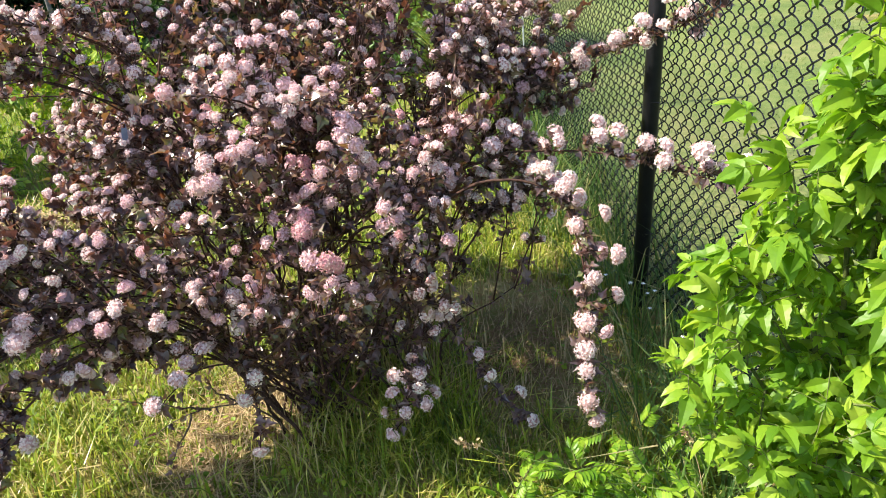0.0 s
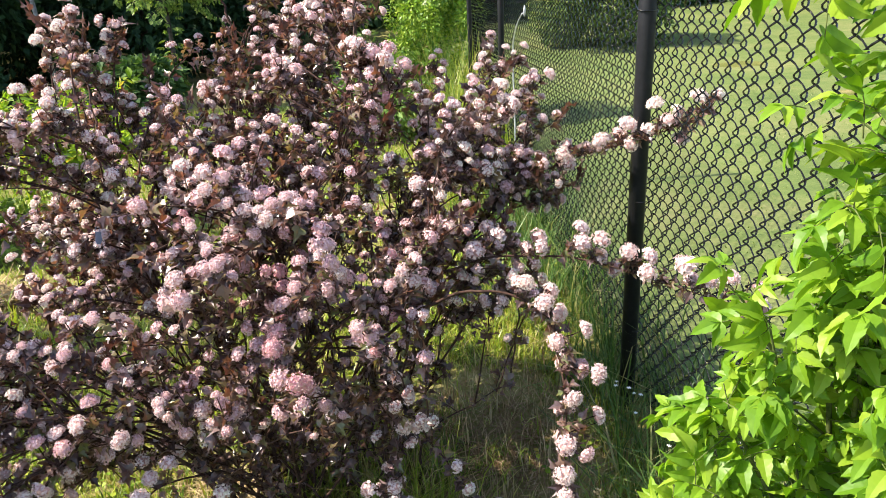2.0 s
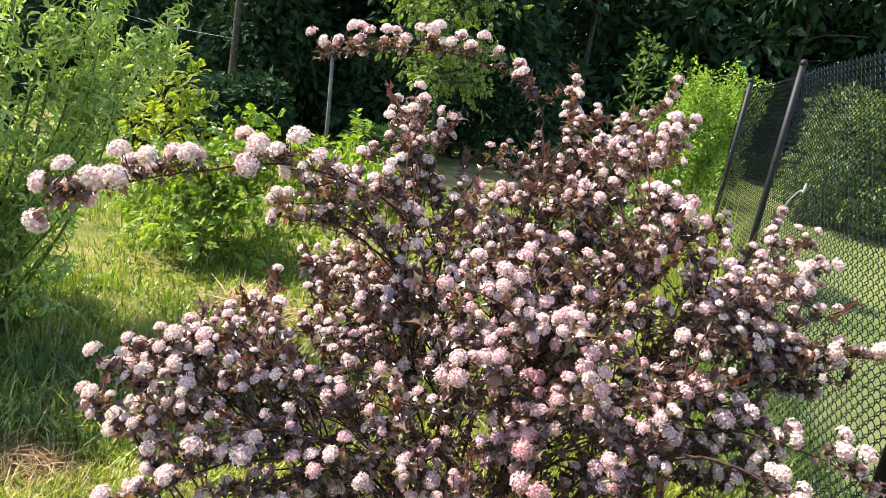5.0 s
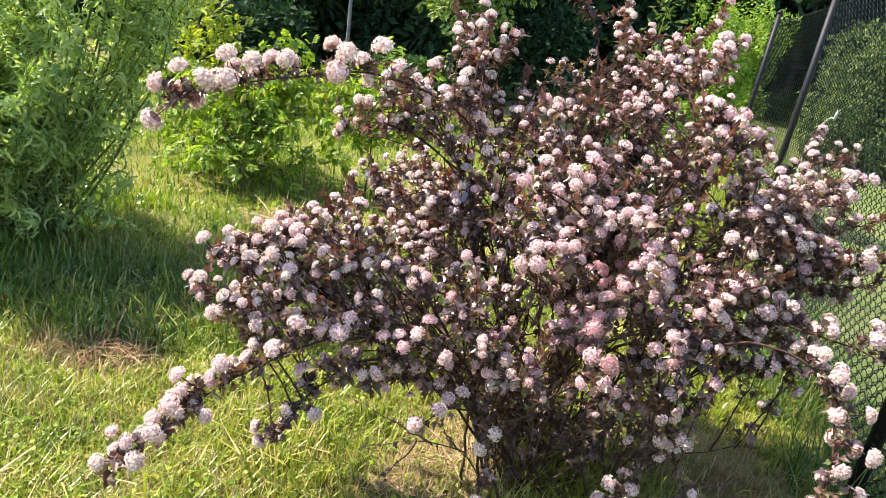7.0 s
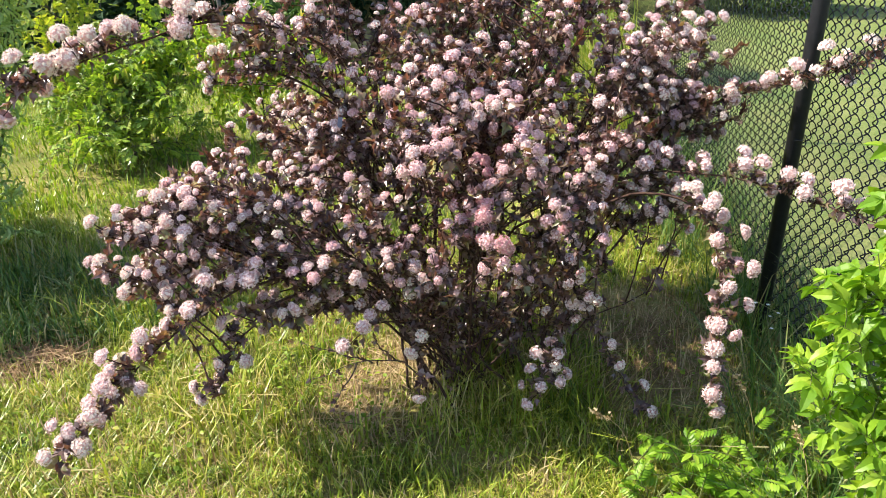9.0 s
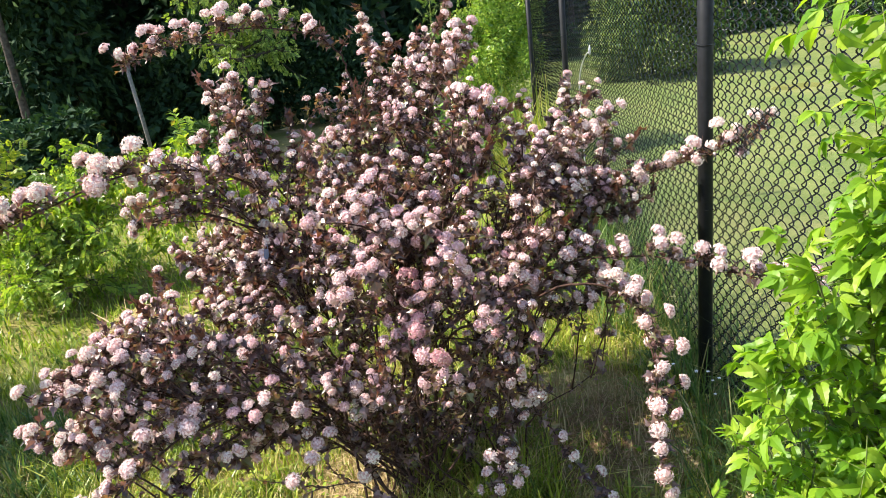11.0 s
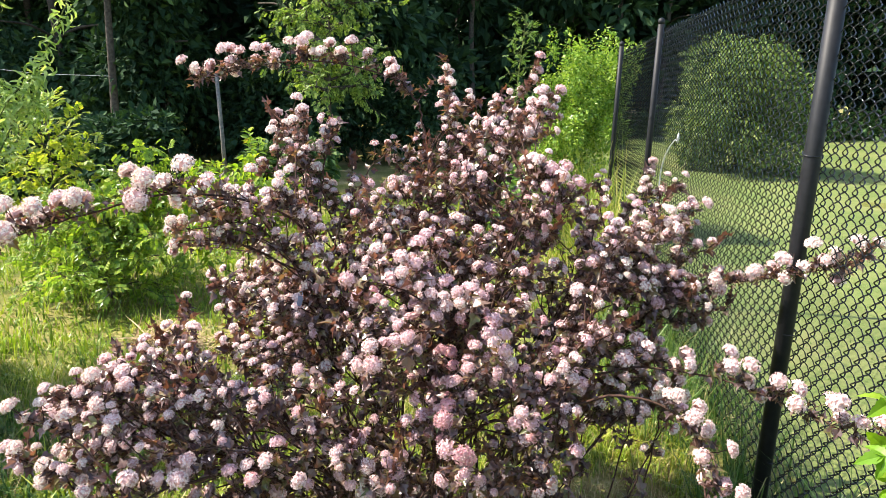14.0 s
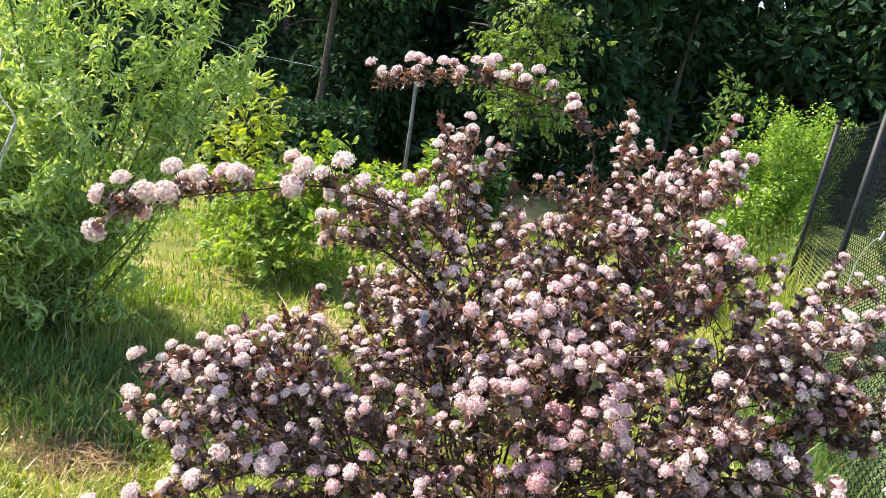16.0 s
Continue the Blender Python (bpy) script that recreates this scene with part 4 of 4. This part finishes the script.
SUMAC = compound_leaf(10, leaf_template(0.17, 0.1, 0.25, (0, 0.5, 1.0), (0.5, 1.0, 0.0)), 0.17, rod_sides=3)
plume = [([(0, 0, 0), (0.0, 0, 1.0), (0.04, 0, 1.9), (0.1, 0, 2.52)], 0.012)]
for k in range(26):
    z, a = 0.5 + 1.95 * k / 25, k * 2.4 + sr.normal(0, 0.3)
    L = (0.42 - 0.3 * k / 25) * sr.uniform(0.8, 1.2)
    plume.append(([(0.04 * z, 0, z), (0.04 * z + math.cos(a) * L * 0.6, math.sin(a) * L * 0.6, z + 0.25 * L), (0.04 * z + math.cos(a) * L, math.sin(a) * L, z + 0.15 * L)], 0.004))
leafy("young_sumac", "tall feathery pinnate-leaved shoot beside the vine", "shoot", (0.3, 9.2, -0.28), plume, SUMAC, SPRIG, STEM_GREEN, 0.15, 0.05, 2, 0.25, 0.0, 0.8)


def leaf_mass(name, label, category, place, lobes, n, leaf_size, mat, trunks=(), leaf=CHEAP, seed=1, shell=0.5):
    """A dense crown of leaves round uneven lobes, over stems that carry it."""
    root = thing(name, label, category, place)
    r = np.random.default_rng(seed)
    for pts, rad in trunks:
        line = spline(pts, 7)
        part("trunk", Geo().tube(line, np.linspace(rad, rad * 0.45, 7), 6).mesh("trunk", [BARK]), root)
    P, A = [], []
    vol = np.array([l[3] * l[4] * l[5] for l in lobes]) ** 0.67
    for (cx, cy, cz, rx, ry, rz), share in zip(lobes, vol / vol.sum()):
        k = int(n * share)
        d = unit(r.normal(0, 1, (k, 3)))
        rad = (shell + (1 - shell) * r.random((k, 1))) * (1 + 0.12 * np.sin(d[:, :1] * 9 + cx) * np.cos(d[:, 2:] * 8))
        P.append(np.c_[cx, cy, cz] + d * rad * (rx, ry, rz))
        A.append(d + r.normal(0, 0.6, (k, 3)) + (0, 0, -0.4))
    P, A = np.concatenate(P), np.concatenate(A)
    lift = P[:, 2] > 0.02
    P, A = P[lift], A[lift]
    m4 = frames_at(P, A, np.array([0, 0, 1.0]) + r.normal(0, 0.6, P.shape), leaf_size * r.uniform(0.6, 1.3, len(P)))
    part("crown", scattered("crown", leaf, m4, [mat]), root, kind="stuff")
    return root


vr = np.random.default_rng(52)
vine_lobes = [(0.05, 0, 0.85, 0.4, 0.7, 0.9), (0.1, 0.1, 1.5, 0.42, 0.7, 0.6), (0.3, 0.3, 1.85, 0.4, 0.7, 0.3)]
for k in range(44):
    z = vr.uniform(0.25, 2.02)
    vine_lobes.append((vr.uniform(-0.4 + 0.05 * z, 0.22 + 0.18 * z), vr.uniform(-0.7, 0.1), z, vr.uniform(0.1, 0.2), vr.uniform(0.12, 0.26), vr.uniform(0.1, 0.24)))
for k in range(22):  # tendrils that stand out of the top
    vine_lobes.append((vr.uniform(-0.35, 0.75), vr.uniform(-0.5, 0.2), 2.12 + vr.uniform(-0.05, 0.14), vr.uniform(0.02, 0.05), 0.04, vr.uniform(0.1, 0.2)))
leaf_mass("vine_mound", "bright green climbing vine heaped over the fence end", "vine", (0.98, 9.5, -0.3), vine_lobes, 36000, 0.04, VINE, [([(0, 0, 0), (0.05, 0.1, 0.8), (0, 0.3, 1.6)], 0.02)], CHEAP, 4, 0.6)
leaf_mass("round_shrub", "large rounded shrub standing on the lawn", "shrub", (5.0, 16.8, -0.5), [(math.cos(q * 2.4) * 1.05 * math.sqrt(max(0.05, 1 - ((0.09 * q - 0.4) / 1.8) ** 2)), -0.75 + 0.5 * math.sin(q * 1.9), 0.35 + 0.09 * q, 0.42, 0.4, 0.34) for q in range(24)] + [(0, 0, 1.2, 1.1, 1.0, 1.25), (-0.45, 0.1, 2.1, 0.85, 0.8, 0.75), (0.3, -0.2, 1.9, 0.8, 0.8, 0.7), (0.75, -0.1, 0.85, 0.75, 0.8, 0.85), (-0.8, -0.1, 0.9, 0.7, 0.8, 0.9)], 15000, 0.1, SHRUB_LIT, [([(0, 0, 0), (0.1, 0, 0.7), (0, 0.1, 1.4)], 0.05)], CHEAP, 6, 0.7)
# shrubs in shadow at the wood's edge; their leaf colour carries that shadow
for k, (x, y, w, h) in enumerate(((-4.6, 9.6, 0.9, 1.35), (-6.3, 9.9, 1.2, 1.3), (-3.0, 11.2, 0.9, 0.9), (-7.6, 8.4, 1.1, 1.7))):
    leaf_mass("dark_shrub", "leafy green shrub at the edge of the wood, colour darkened for shade", "shrub", (x, y, float(ground_z(x, y))), [(0, 0, h * 0.5, w * 0.75, w * 0.6, h * 0.5), (w * 0.3, 0, h * 0.75, w * 0.45, w * 0.4, h * 0.3), (-w * 0.4, 0.1, h * 0.6, w * 0.5, w * 0.4, h * 0.35)], 3200, 0.12, DARK_LEAF if k == 2 else SHADED_WOOD_LEAF, [([(0, 0, 0), (0.03, 0, h * 0.4), (0, 0.05, h * 0.8)], 0.02)], CHEAP, 40 + k, 0.55)
# backing rows added to close bright gaps, leaves coloured as if in shade
for k, x in enumerate(np.arange(-32, 36, 2.6)):
    y = (34.0 if x > -3 else 26.5) + 0.6 * math.sin(x * 1.1)
    leaf_mass("thicket_shrub", "undergrowth shrub inside the wood, shade put into its leaf colour", "shrub", (float(x), float(y), float(ground_z(x, y))), [(0, 0, 1.5, 1.9, 0.6, 1.7), (0.6, 0.2, 3.4, 1.7, 0.6, 1.8), (-0.6, 0.3, 5.2, 1.8, 0.6, 1.8)], 1700, 0.52, SHADED_WOOD_LEAF, [([(0, 0, 0), (0.05, 0, 0.8), (0, 0.05, 1.6)], 0.04)], CHEAP, 700 + k, 0.2)
# a lit young tree before the wood
leafy("young_tree", "young tree with sunlit light green leaves", "tree", (-2.7, 12.2, -0.45), branched(np.random.default_rng(8), [(0, 0, 0), (0.05, 0, 1.5), (0.1, 0.0, 4.6)], 34, 1.05, 0.25, 0.05, 0.52, 4, 0.35), SPRAY, TREE_GREEN, BARK, 0.15, 0.075, 2, 0.08, 0.7, 0.9)


def wood_tree(name, x, y, h, w, seed, leaf_n=3000, low=0.12):
    r = np.random.default_rng(seed)
    z0 = float(ground_z(x, y))
    lobes = []
    for _ in range(9):
        a, q = r.uniform(0, 6.28), r.uniform(0.1, 0.7)
        zz = h * r.uniform(low + 0.1, 0.9)
        lobes.append((math.cos(a) * q * w, math.sin(a) * q * w, zz, w * r.uniform(0.4, 0.65), w * r.uniform(0.4, 0.65), h * r.uniform(0.1, 0.17)))
    trunk = [([(0, 0, -0.1), (r.normal(0, 0.1), 0, h * 0.4), (r.normal(0, 0.2), 0, h * 0.85)], 0.11)]
    for _ in range(4):
        b = h * r.uniform(0.3, 0.7)
        a = r.uniform(0, 6.28)
        trunk.append(([(0, 0, b), (math.cos(a) * w * 0.3, math.sin(a) * w * 0.3, b + 0.25), (math.cos(a) * w * 0.7, math.sin(a) * w * 0.7, b + 0.3)], 0.035))
    return leaf_mass(name, "leafy woodland tree with the wood's shade in its leaf colour", "tree", (x, y, z0), lobes, leaf_n, 0.19 if y < 16.4 else (0.26 if y < 19 else 0.42), SHADED_WOOD_LEAF, trunk, CHEAP, seed, 0.1)


tr = np.random.default_rng(77)
k = 0
for row, (y0, xs) in enumerate(((15.0, np.arange(-15, -2.5, 1.9)), (17.5, np.arange(-18, -2.5, 2.1)), (20.5, np.arange(-22, -2, 2.4)), (23.5, np.arange(-26, 0, 2.3)))):
    for x in xs:
        wood_tree("wood_tree", float(x + tr.normal(0, 0.5)), float(y0 + tr.normal(0, 0.5)), tr.uniform(5.5, 7.0) + row * 0.8, tr.uniform(1.6, 2.1), 100 + k, (4600, 2800, 1700, 1200)[row], 0.0)
        k += 1
for y0, xs in ((25.5, np.arange(-1, 34, 2.0)), (28.0, np.arange(-2, 38, 2.0)), (31.0, np.arange(-4, 30, 2.2))):
    for x in xs:
        wood_tree("wood_tree", float(x + tr.normal(0, 0.5)), float(y0 + tr.normal(0, 0.6)), tr.uniform(7.5, 10), tr.uniform(2.0, 2.6), 100 + k, 1500, 0.0)
        k += 1

# undergrowth whose leaf colour already holds the shade under the trees
for q, x in enumerate(np.arange(-17, -1.5, 1.5)):
    y = 16.2 + 0.5 * math.sin(x * 1.7)
    leaf_mass("thicket_shrub", "undergrowth shrub inside the wood, shade put into its leaf colour", "shrub", (float(x), float(y), float(ground_z(x, y))), [(0, 0, 0.8, 1.2, 0.7, 0.9), (0.4, 0.2, 1.5, 0.9, 0.6, 0.8)], 2600, 0.14, SHADED_WOOD_LEAF, [([(0, 0, 0), (0.05, 0, 0.6), (0, 0.05, 1.2)], 0.03)], CHEAP, 300 + q, 0.2)

for q, x in enumerate(np.arange(-1, 30, 1.3)):
    y = 23.6 + 0.4 * math.sin(x * 1.3)
    leaf_mass("edge_shrub", "sunlit green undergrowth at the far side of the lawn", "shrub", (float(x), float(y), float(ground_z(x, y))), [(0, 0, 0.3, 0.95, 0.5, 0.4), (0.3, 0.3, 0.5, 0.7, 0.4, 0.45)], 600, 0.17, DARK_LEAF, [([(0, 0, 0), (0.02, 0, 0.2), (0, 0.02, 0.5)], 0.02)], CHEAP, 500 + q, 0.2)

leaf_mass("weed_patch", "leafy green weeds before the vine", "weeds", (0.55, 8.7, -0.26), [(0, 0, 0.35, 0.5, 0.4, 0.4), (-0.4, 0.2, 0.45, 0.4, 0.4, 0.5), (0.35, 0.3, 0.5, 0.35, 0.4, 0.55)], 3500, 0.085, SPRIG, [([(0, 0, 0), (0.02, 0, 0.3), (0, 0.02, 0.6)], 0.008)], CHEAP, 71, 0.3)

# ---- small things ----
sm = np.random.default_rng(44)
TAG = coated_metal("tag_plastic", (0.12, 0.14, 0.22), 0.35)
POLE = bark_material("weathered_pole", (0.1, 0.095, 0.085), (0.24, 0.23, 0.21), 30)
DRY = bark_material("dry_twig", (0.05, 0.035, 0.025), (0.16, 0.12, 0.09), 90)
WHITE_PETAL = leaf_material("white_petal", [(0.0, (0.7, 0.7, 0.68)), (1.0, (0.85, 0.85, 0.83))], 0.5, 0.3, 0.2)


def plant_tag(place):
    root = thing("plant_tag", "small blue-grey plastic nursery tag hung on a branch", "tag", place)
    v = [(x, y, z) for y in (-0.0006, 0.0006) for x, z in ((-0.007, 0), (0.007, 0), (0.008, -0.028), (0.004, -0.036), (-0.004, -0.036), (-0.008, -0.028))]
    f = [tuple(range(6)), tuple(range(11, 5, -1))] + [(k, (k + 1) % 6, 6 + (k + 1) % 6, 6 + k) for k in range(6)]
    strip = part("strip", mesh_of("strip", v, f, [TAG]), root)
    strip.rotation_euler = (0.2, 0.15, 0.4)
    a = np.linspace(0, 2 * math.pi, 16)
    part("loop", Geo().tube(np.c_[0.006 * np.cos(a), 0.003 * np.sin(a), 0.006 + 0.008 * np.sin(a)], 0.0008, 5).mesh("loop", [TAG]), root)
    return root


plant_tag((-0.28, 2.6, 1.06))


def straw_heap(place, w, d, h, n, mat, name="straw_heap", label="heap of dry straw lying in the grass", size=0.22):
    root = thing(name, label, "straw", place)
    r = np.random.default_rng(int(abs(place[0]) * 1000))
    P = np.c_[r.normal(0, w / 2, n), r.normal(0, d / 2, n), np.zeros(n)]
    P[:, 2] = h * np.exp(-2 * ((P[:, 0] / w) ** 2 + (P[:, 1] / d) ** 2)) * r.uniform(0.2, 1.0, n)
    a = r.uniform(0, 2 * np.pi, n)
    A = np.c_[np.cos(a), np.sin(a), r.normal(0.12, 0.25, n)]
    t = leaf_template(0.03, 0.3, 0.15, (0.0, 0.5, 1.0), (0.9, 1.0, 0.2))
    m4 = frames_at(P, A, np.array([0, 0, 1.0]) + r.normal(0, 0.3, P.shape), size * r.uniform(0.4, 1.2, n))
    part("litter", scattered("litter", t, m4, [mat]), root, kind="stuff")
    return root


BROWN = leaf_material("brown_needles", [(0.0, (0.13, 0.075, 0.04)), (0.6, (0.27, 0.17, 0.09)), (1.0, (0.42, 0.3, 0.17))], 0.8, 0.2, 0.1)
straw_heap((-1.72, 4.62, -0.02), 0.3, 0.14, 0.13, 450, STRAW, size=0.26)
straw_heap((-1.7, 2.72, 0.0), 0.3, 0.18, 0.05, 900, BROWN, "needle_litter", "patch of brown dry litter on bare soil", 0.14)
straw_heap((-0.74, 1.93, 0.0), 0.12, 0.08, 0.06, 350, STRAW, size=0.12)
straw_heap((-1.06, 2.0, 0.0), 0.1, 0.06, 0.05, 260, STRAW, size=0.11)
straw_heap((-0.16, 2.72, 0.0), 0.26, 0.3, 0.03, 900, STRAW, "thatch_patch", "bare patch of pale dry thatch under the shrub", 0.13)
straw_heap((-0.2, 2.36, 0.0), 0.14, 0.12, 0.03, 300, STRAW, "thatch_patch", "bare patch of pale dry thatch under the shrub", 0.12)
straw_heap((0.34, 2.8, 0.0), 0.34, 0.26, 0.02, 900, BROWN, "needle_litter", "patch of brown dry litter on bare soil", 0.1)
straw_heap((-0.3, 2.47, 0.0), 0.13, 0.22, 0.03, 420, STRAW, "thatch_patch", "bare patch of pale dry thatch under the shrub", 0.1)
straw_heap((0.8, 2.95, 0.0), 0.4, 0.46, 0.02, 1500, BROWN, "needle_litter", "patch of brown dry litter on bare soil", 0.12)


def dead_twig(place, lines):
    root = thing("dead_twig", "thin bare dead twig with a few dark dry leaves", "twig", place)
    r = np.random.default_rng(9)
    P, A = [], []
    for pts in lines:
        line = spline(pts, 12) + r.normal(0, 0.004, (12, 3))
        part("stem", Geo().tube(line, np.linspace(0.0035, 0.001, 12), 5).mesh("stem", [DRY]), root)
        for k in range(4, 12):
            P.append(line[k])
            A.append(r.normal(0, 1, 3) + (0, 0, -0.6))
    m4 = frames_at(np.array(P), np.array(A), r.normal(0, 1, (len(P), 3)), 0.022)
    part("dry_leaves", scattered("dry_leaves", NINEBARK, m4, [MAROON]), root, kind="stuff")
    return root


dead_twig((-0.02, 2.58, 0.0), [[(0, 0, 0), (-0.08, -0.06, 0.17), (-0.24, -0.1, 0.2), (-0.42, -0.12, 0.14)], [(-0.2, -0.09, 0.2), (-0.3, -0.12, 0.25), (-0.48, -0.1, 0.28)], [(-0.1, -0.06, 0.18), (-0.16, -0.1, 0.26), (-0.18, -0.12, 0.33)], [(-0.24, -0.1, 0.2), (-0.3, -0.15, 0.12), (-0.33, -0.18, 0.06)]])


def seed_stalk(place, tip):
    root = thing("grass_seed_stalk", "pale dry grass stalk with a seed head", "grass", place)
    line = spline([(0, 0, 0), (tip[0] * 0.4, tip[1] * 0.4, tip[2] * 0.65), tip], 14)
    part("stalk", Geo().tube(line, np.linspace(0.0016, 0.0007, 14), 5).mesh("stalk", [STRAW]), root)
    r = np.random.default_rng(2)
    n = 46
    s = r.uniform(0.72, 1.0, n)
    P = np.array([line[min(13, int(q * 13))] for q in s]) + r.normal(0, 0.005, (n, 3))
    m4 = frames_at(P, r.normal(0, 0.6, (n, 3)) + line[-1] - line[-4], r.normal(0, 1, (n, 3)), 0.012)
    part("seed_head", scattered("seed_head", CHEAP, m4, [STRAW]), root, kind="stuff")
    return root


seed_stalk((0.68, 2.12, 0.0), (-0.19, -0.12, 0.4))
seed_stalk((1.12, 1.95, 0.0), (-0.06, 0.1, 0.34))
seed_stalk((1.05, 2.2, 0.0), (-0.1, 0.06, 0.36))

# pale shoot that leans on the wire
root = thing("bare_shoot", "pale bare shoot curling against the fence mesh", "shoot", (1.27, 5.35, 0.0))
z0 = float(ground_z(1.27, 5.35))
part("stem", Geo().tube(spline([(0, 0, z0), (0.0, -0.05, 0.55), (0.0, -0.03, 1.0), (0.0, -0.12, 1.18), (0.01, -0.3, 1.3), (0.01, -0.4, 1.31)], 26), np.linspace(0.005, 0.003, 26), 6).mesh("stem", [GREY_WIRE]), root)
part("tip", Geo().tube([(0.01, -0.4, 1.30), (0.01, -0.41, 1.33), (0.01, -0.41, 1.36)], [0.004, 0.008, 0.003], 6).mesh("tip", [GREY_WIRE]), root)

# stake and cable by the wood
root = thing("wooden_stake", "weathered grey stake leaning at the edge of the wood", "stake", (-4.48, 12.3, -0.45))
part("pole", Geo().tube([(0, 0, -0.1), (-0.02, 0, 0.9), (-0.06, 0, 1.9)], [0.035, 0.033, 0.03], 10).mesh("pole", [POLE]), root)
root = thing("slender_tree", "slender dark tree trunk with a thin high crown", "tree", (-6.75, 13.0, -0.5))
part("trunk", Geo().tube(spline([(0, 0, 0), (0.05, 0, 2.2), (0.15, 0, 5.6)], 14), np.linspace(0.085, 0.04, 14), 10).mesh("trunk", [BARK]), root)
tl = [([(0.1, 0, 3.4 + 0.3 * k), (0.1 + 0.5 * math.cos(k * 2.4), 0.5 * math.sin(k * 2.4), 3.6 + 0.3 * k), (0.1 + 1.1 * math.cos(k * 2.4), 1.1 * math.sin(k * 2.4), 3.5 + 0.3 * k)]) for k in range(7)]
P, A = [], []
for pts in tl:
    line = spline(pts, 10)
    part("limb", Geo().tube(line, np.linspace(0.03, 0.01, 10), 6).mesh("limb", [BARK]), root)
    for _ in range(260):
        P.append(line[sm.integers(2, 10)] + sm.normal(0, 0.22, 3))
        A.append(sm.normal(0, 1, 3) + (0, 0, -0.8))
part("crown", scattered("crown", CHEAP, frames_at(np.array(P), np.array(A), sm.normal(0, 1, (len(P), 3)) + (0, 0, 1), 0.14), [DARK_LEAF]), root, kind="stuff")
root = thing("cable", "thin pale cable strung from a tree trunk", "cable", (-6.7, 12.92, 1.35))
part("line", Geo().tube(spline([(0, 0, 0), (-1.6, -0.1, 0.05), (-3.4, -0.2, 0.3)], 14), 0.0035, 5).mesh("line", [GREY_WIRE]), root)

# white wildflowers at the foot of the fence
for k in range(9):
    px, py = 1.05 + 0.28 * sm.random(), 2.55 + 0.75 * sm.random()
    root = thing("white_wildflower", "small white wildflower in the long grass", "wildflower", (px, py, 0.0), "white wildflowers by the fence")
    h = sm.uniform(0.14, 0.34)
    dx, dy = sm.normal(0, 0.03, 2)
    part("stem", Geo().tube(spline([(0, 0, 0), (dx * 0.4, dy * 0.4, h * 0.6), (dx, dy, h)], 7), 0.001, 4).mesh("stem", [STEM_GREEN]), root)
    m4 = frames_at(np.tile([dx, dy, h], (6, 1)), np.array([(math.cos(q * 1.047), math.sin(q * 1.047), 0.35) for q in range(6)]), np.array([0, 0, 1.0]), 0.009)
    part("blossom", scattered("blossom", PLAIN, m4, [WHITE_PETAL]), root)

# low broad-leaved weeds among the grass
n = 2600
P = np.c_[sm.uniform(-1.6, 1.2, n), sm.uniform(1.4, 3.2, n), np.zeros(n)]
P = P[wavy(P[:, 0] * 1.3, P[:, 1] * 1.3) > 0.05]
P[:, 2] = ground_z(P[:, 0], P[:, 1]) + sm.uniform(0.01, 0.07, len(P))
a = sm.uniform(0, 2 * np.pi, len(P))
m4 = frames_at(P, np.c_[np.cos(a), np.sin(a), sm.normal(0.2, 0.2, len(P))], np.array([0, 0, 1.0]) + sm.normal(0, 0.25, P.shape), sm.uniform(0.01, 0.026, len(P)))
tagged(new("ground_weeds", scattered("ground_weeds", leaf_template(0.8, 0.15, 0.2), m4, [FRESH])), "low broad-leaved green weeds in the grass", "weed", kind="stuff")

# a bleached dead stem in the willow
root = thing("dead_branch", "bleached grey dead branch among the willow shoots", "branch", (-2.7, 3.1, 0.0))
for pts in ([(0.0, 0, 0), (0.02, 0, 0.6), (0.09, 0, 1.02), (0.165, 0, 1.2), (0.06, 0, 1.31), (0.0, 0.05, 1.5)], [(0.165, 0, 1.2), (0.15, -0.03, 1.1), (0.09, -0.04, 0.98)]):
    part("dead_stem", Geo().tube(spline(pts, 24), np.linspace(0.006, 0.003, 24), 6).mesh("dead_stem", [DEAD_BARK]), root)
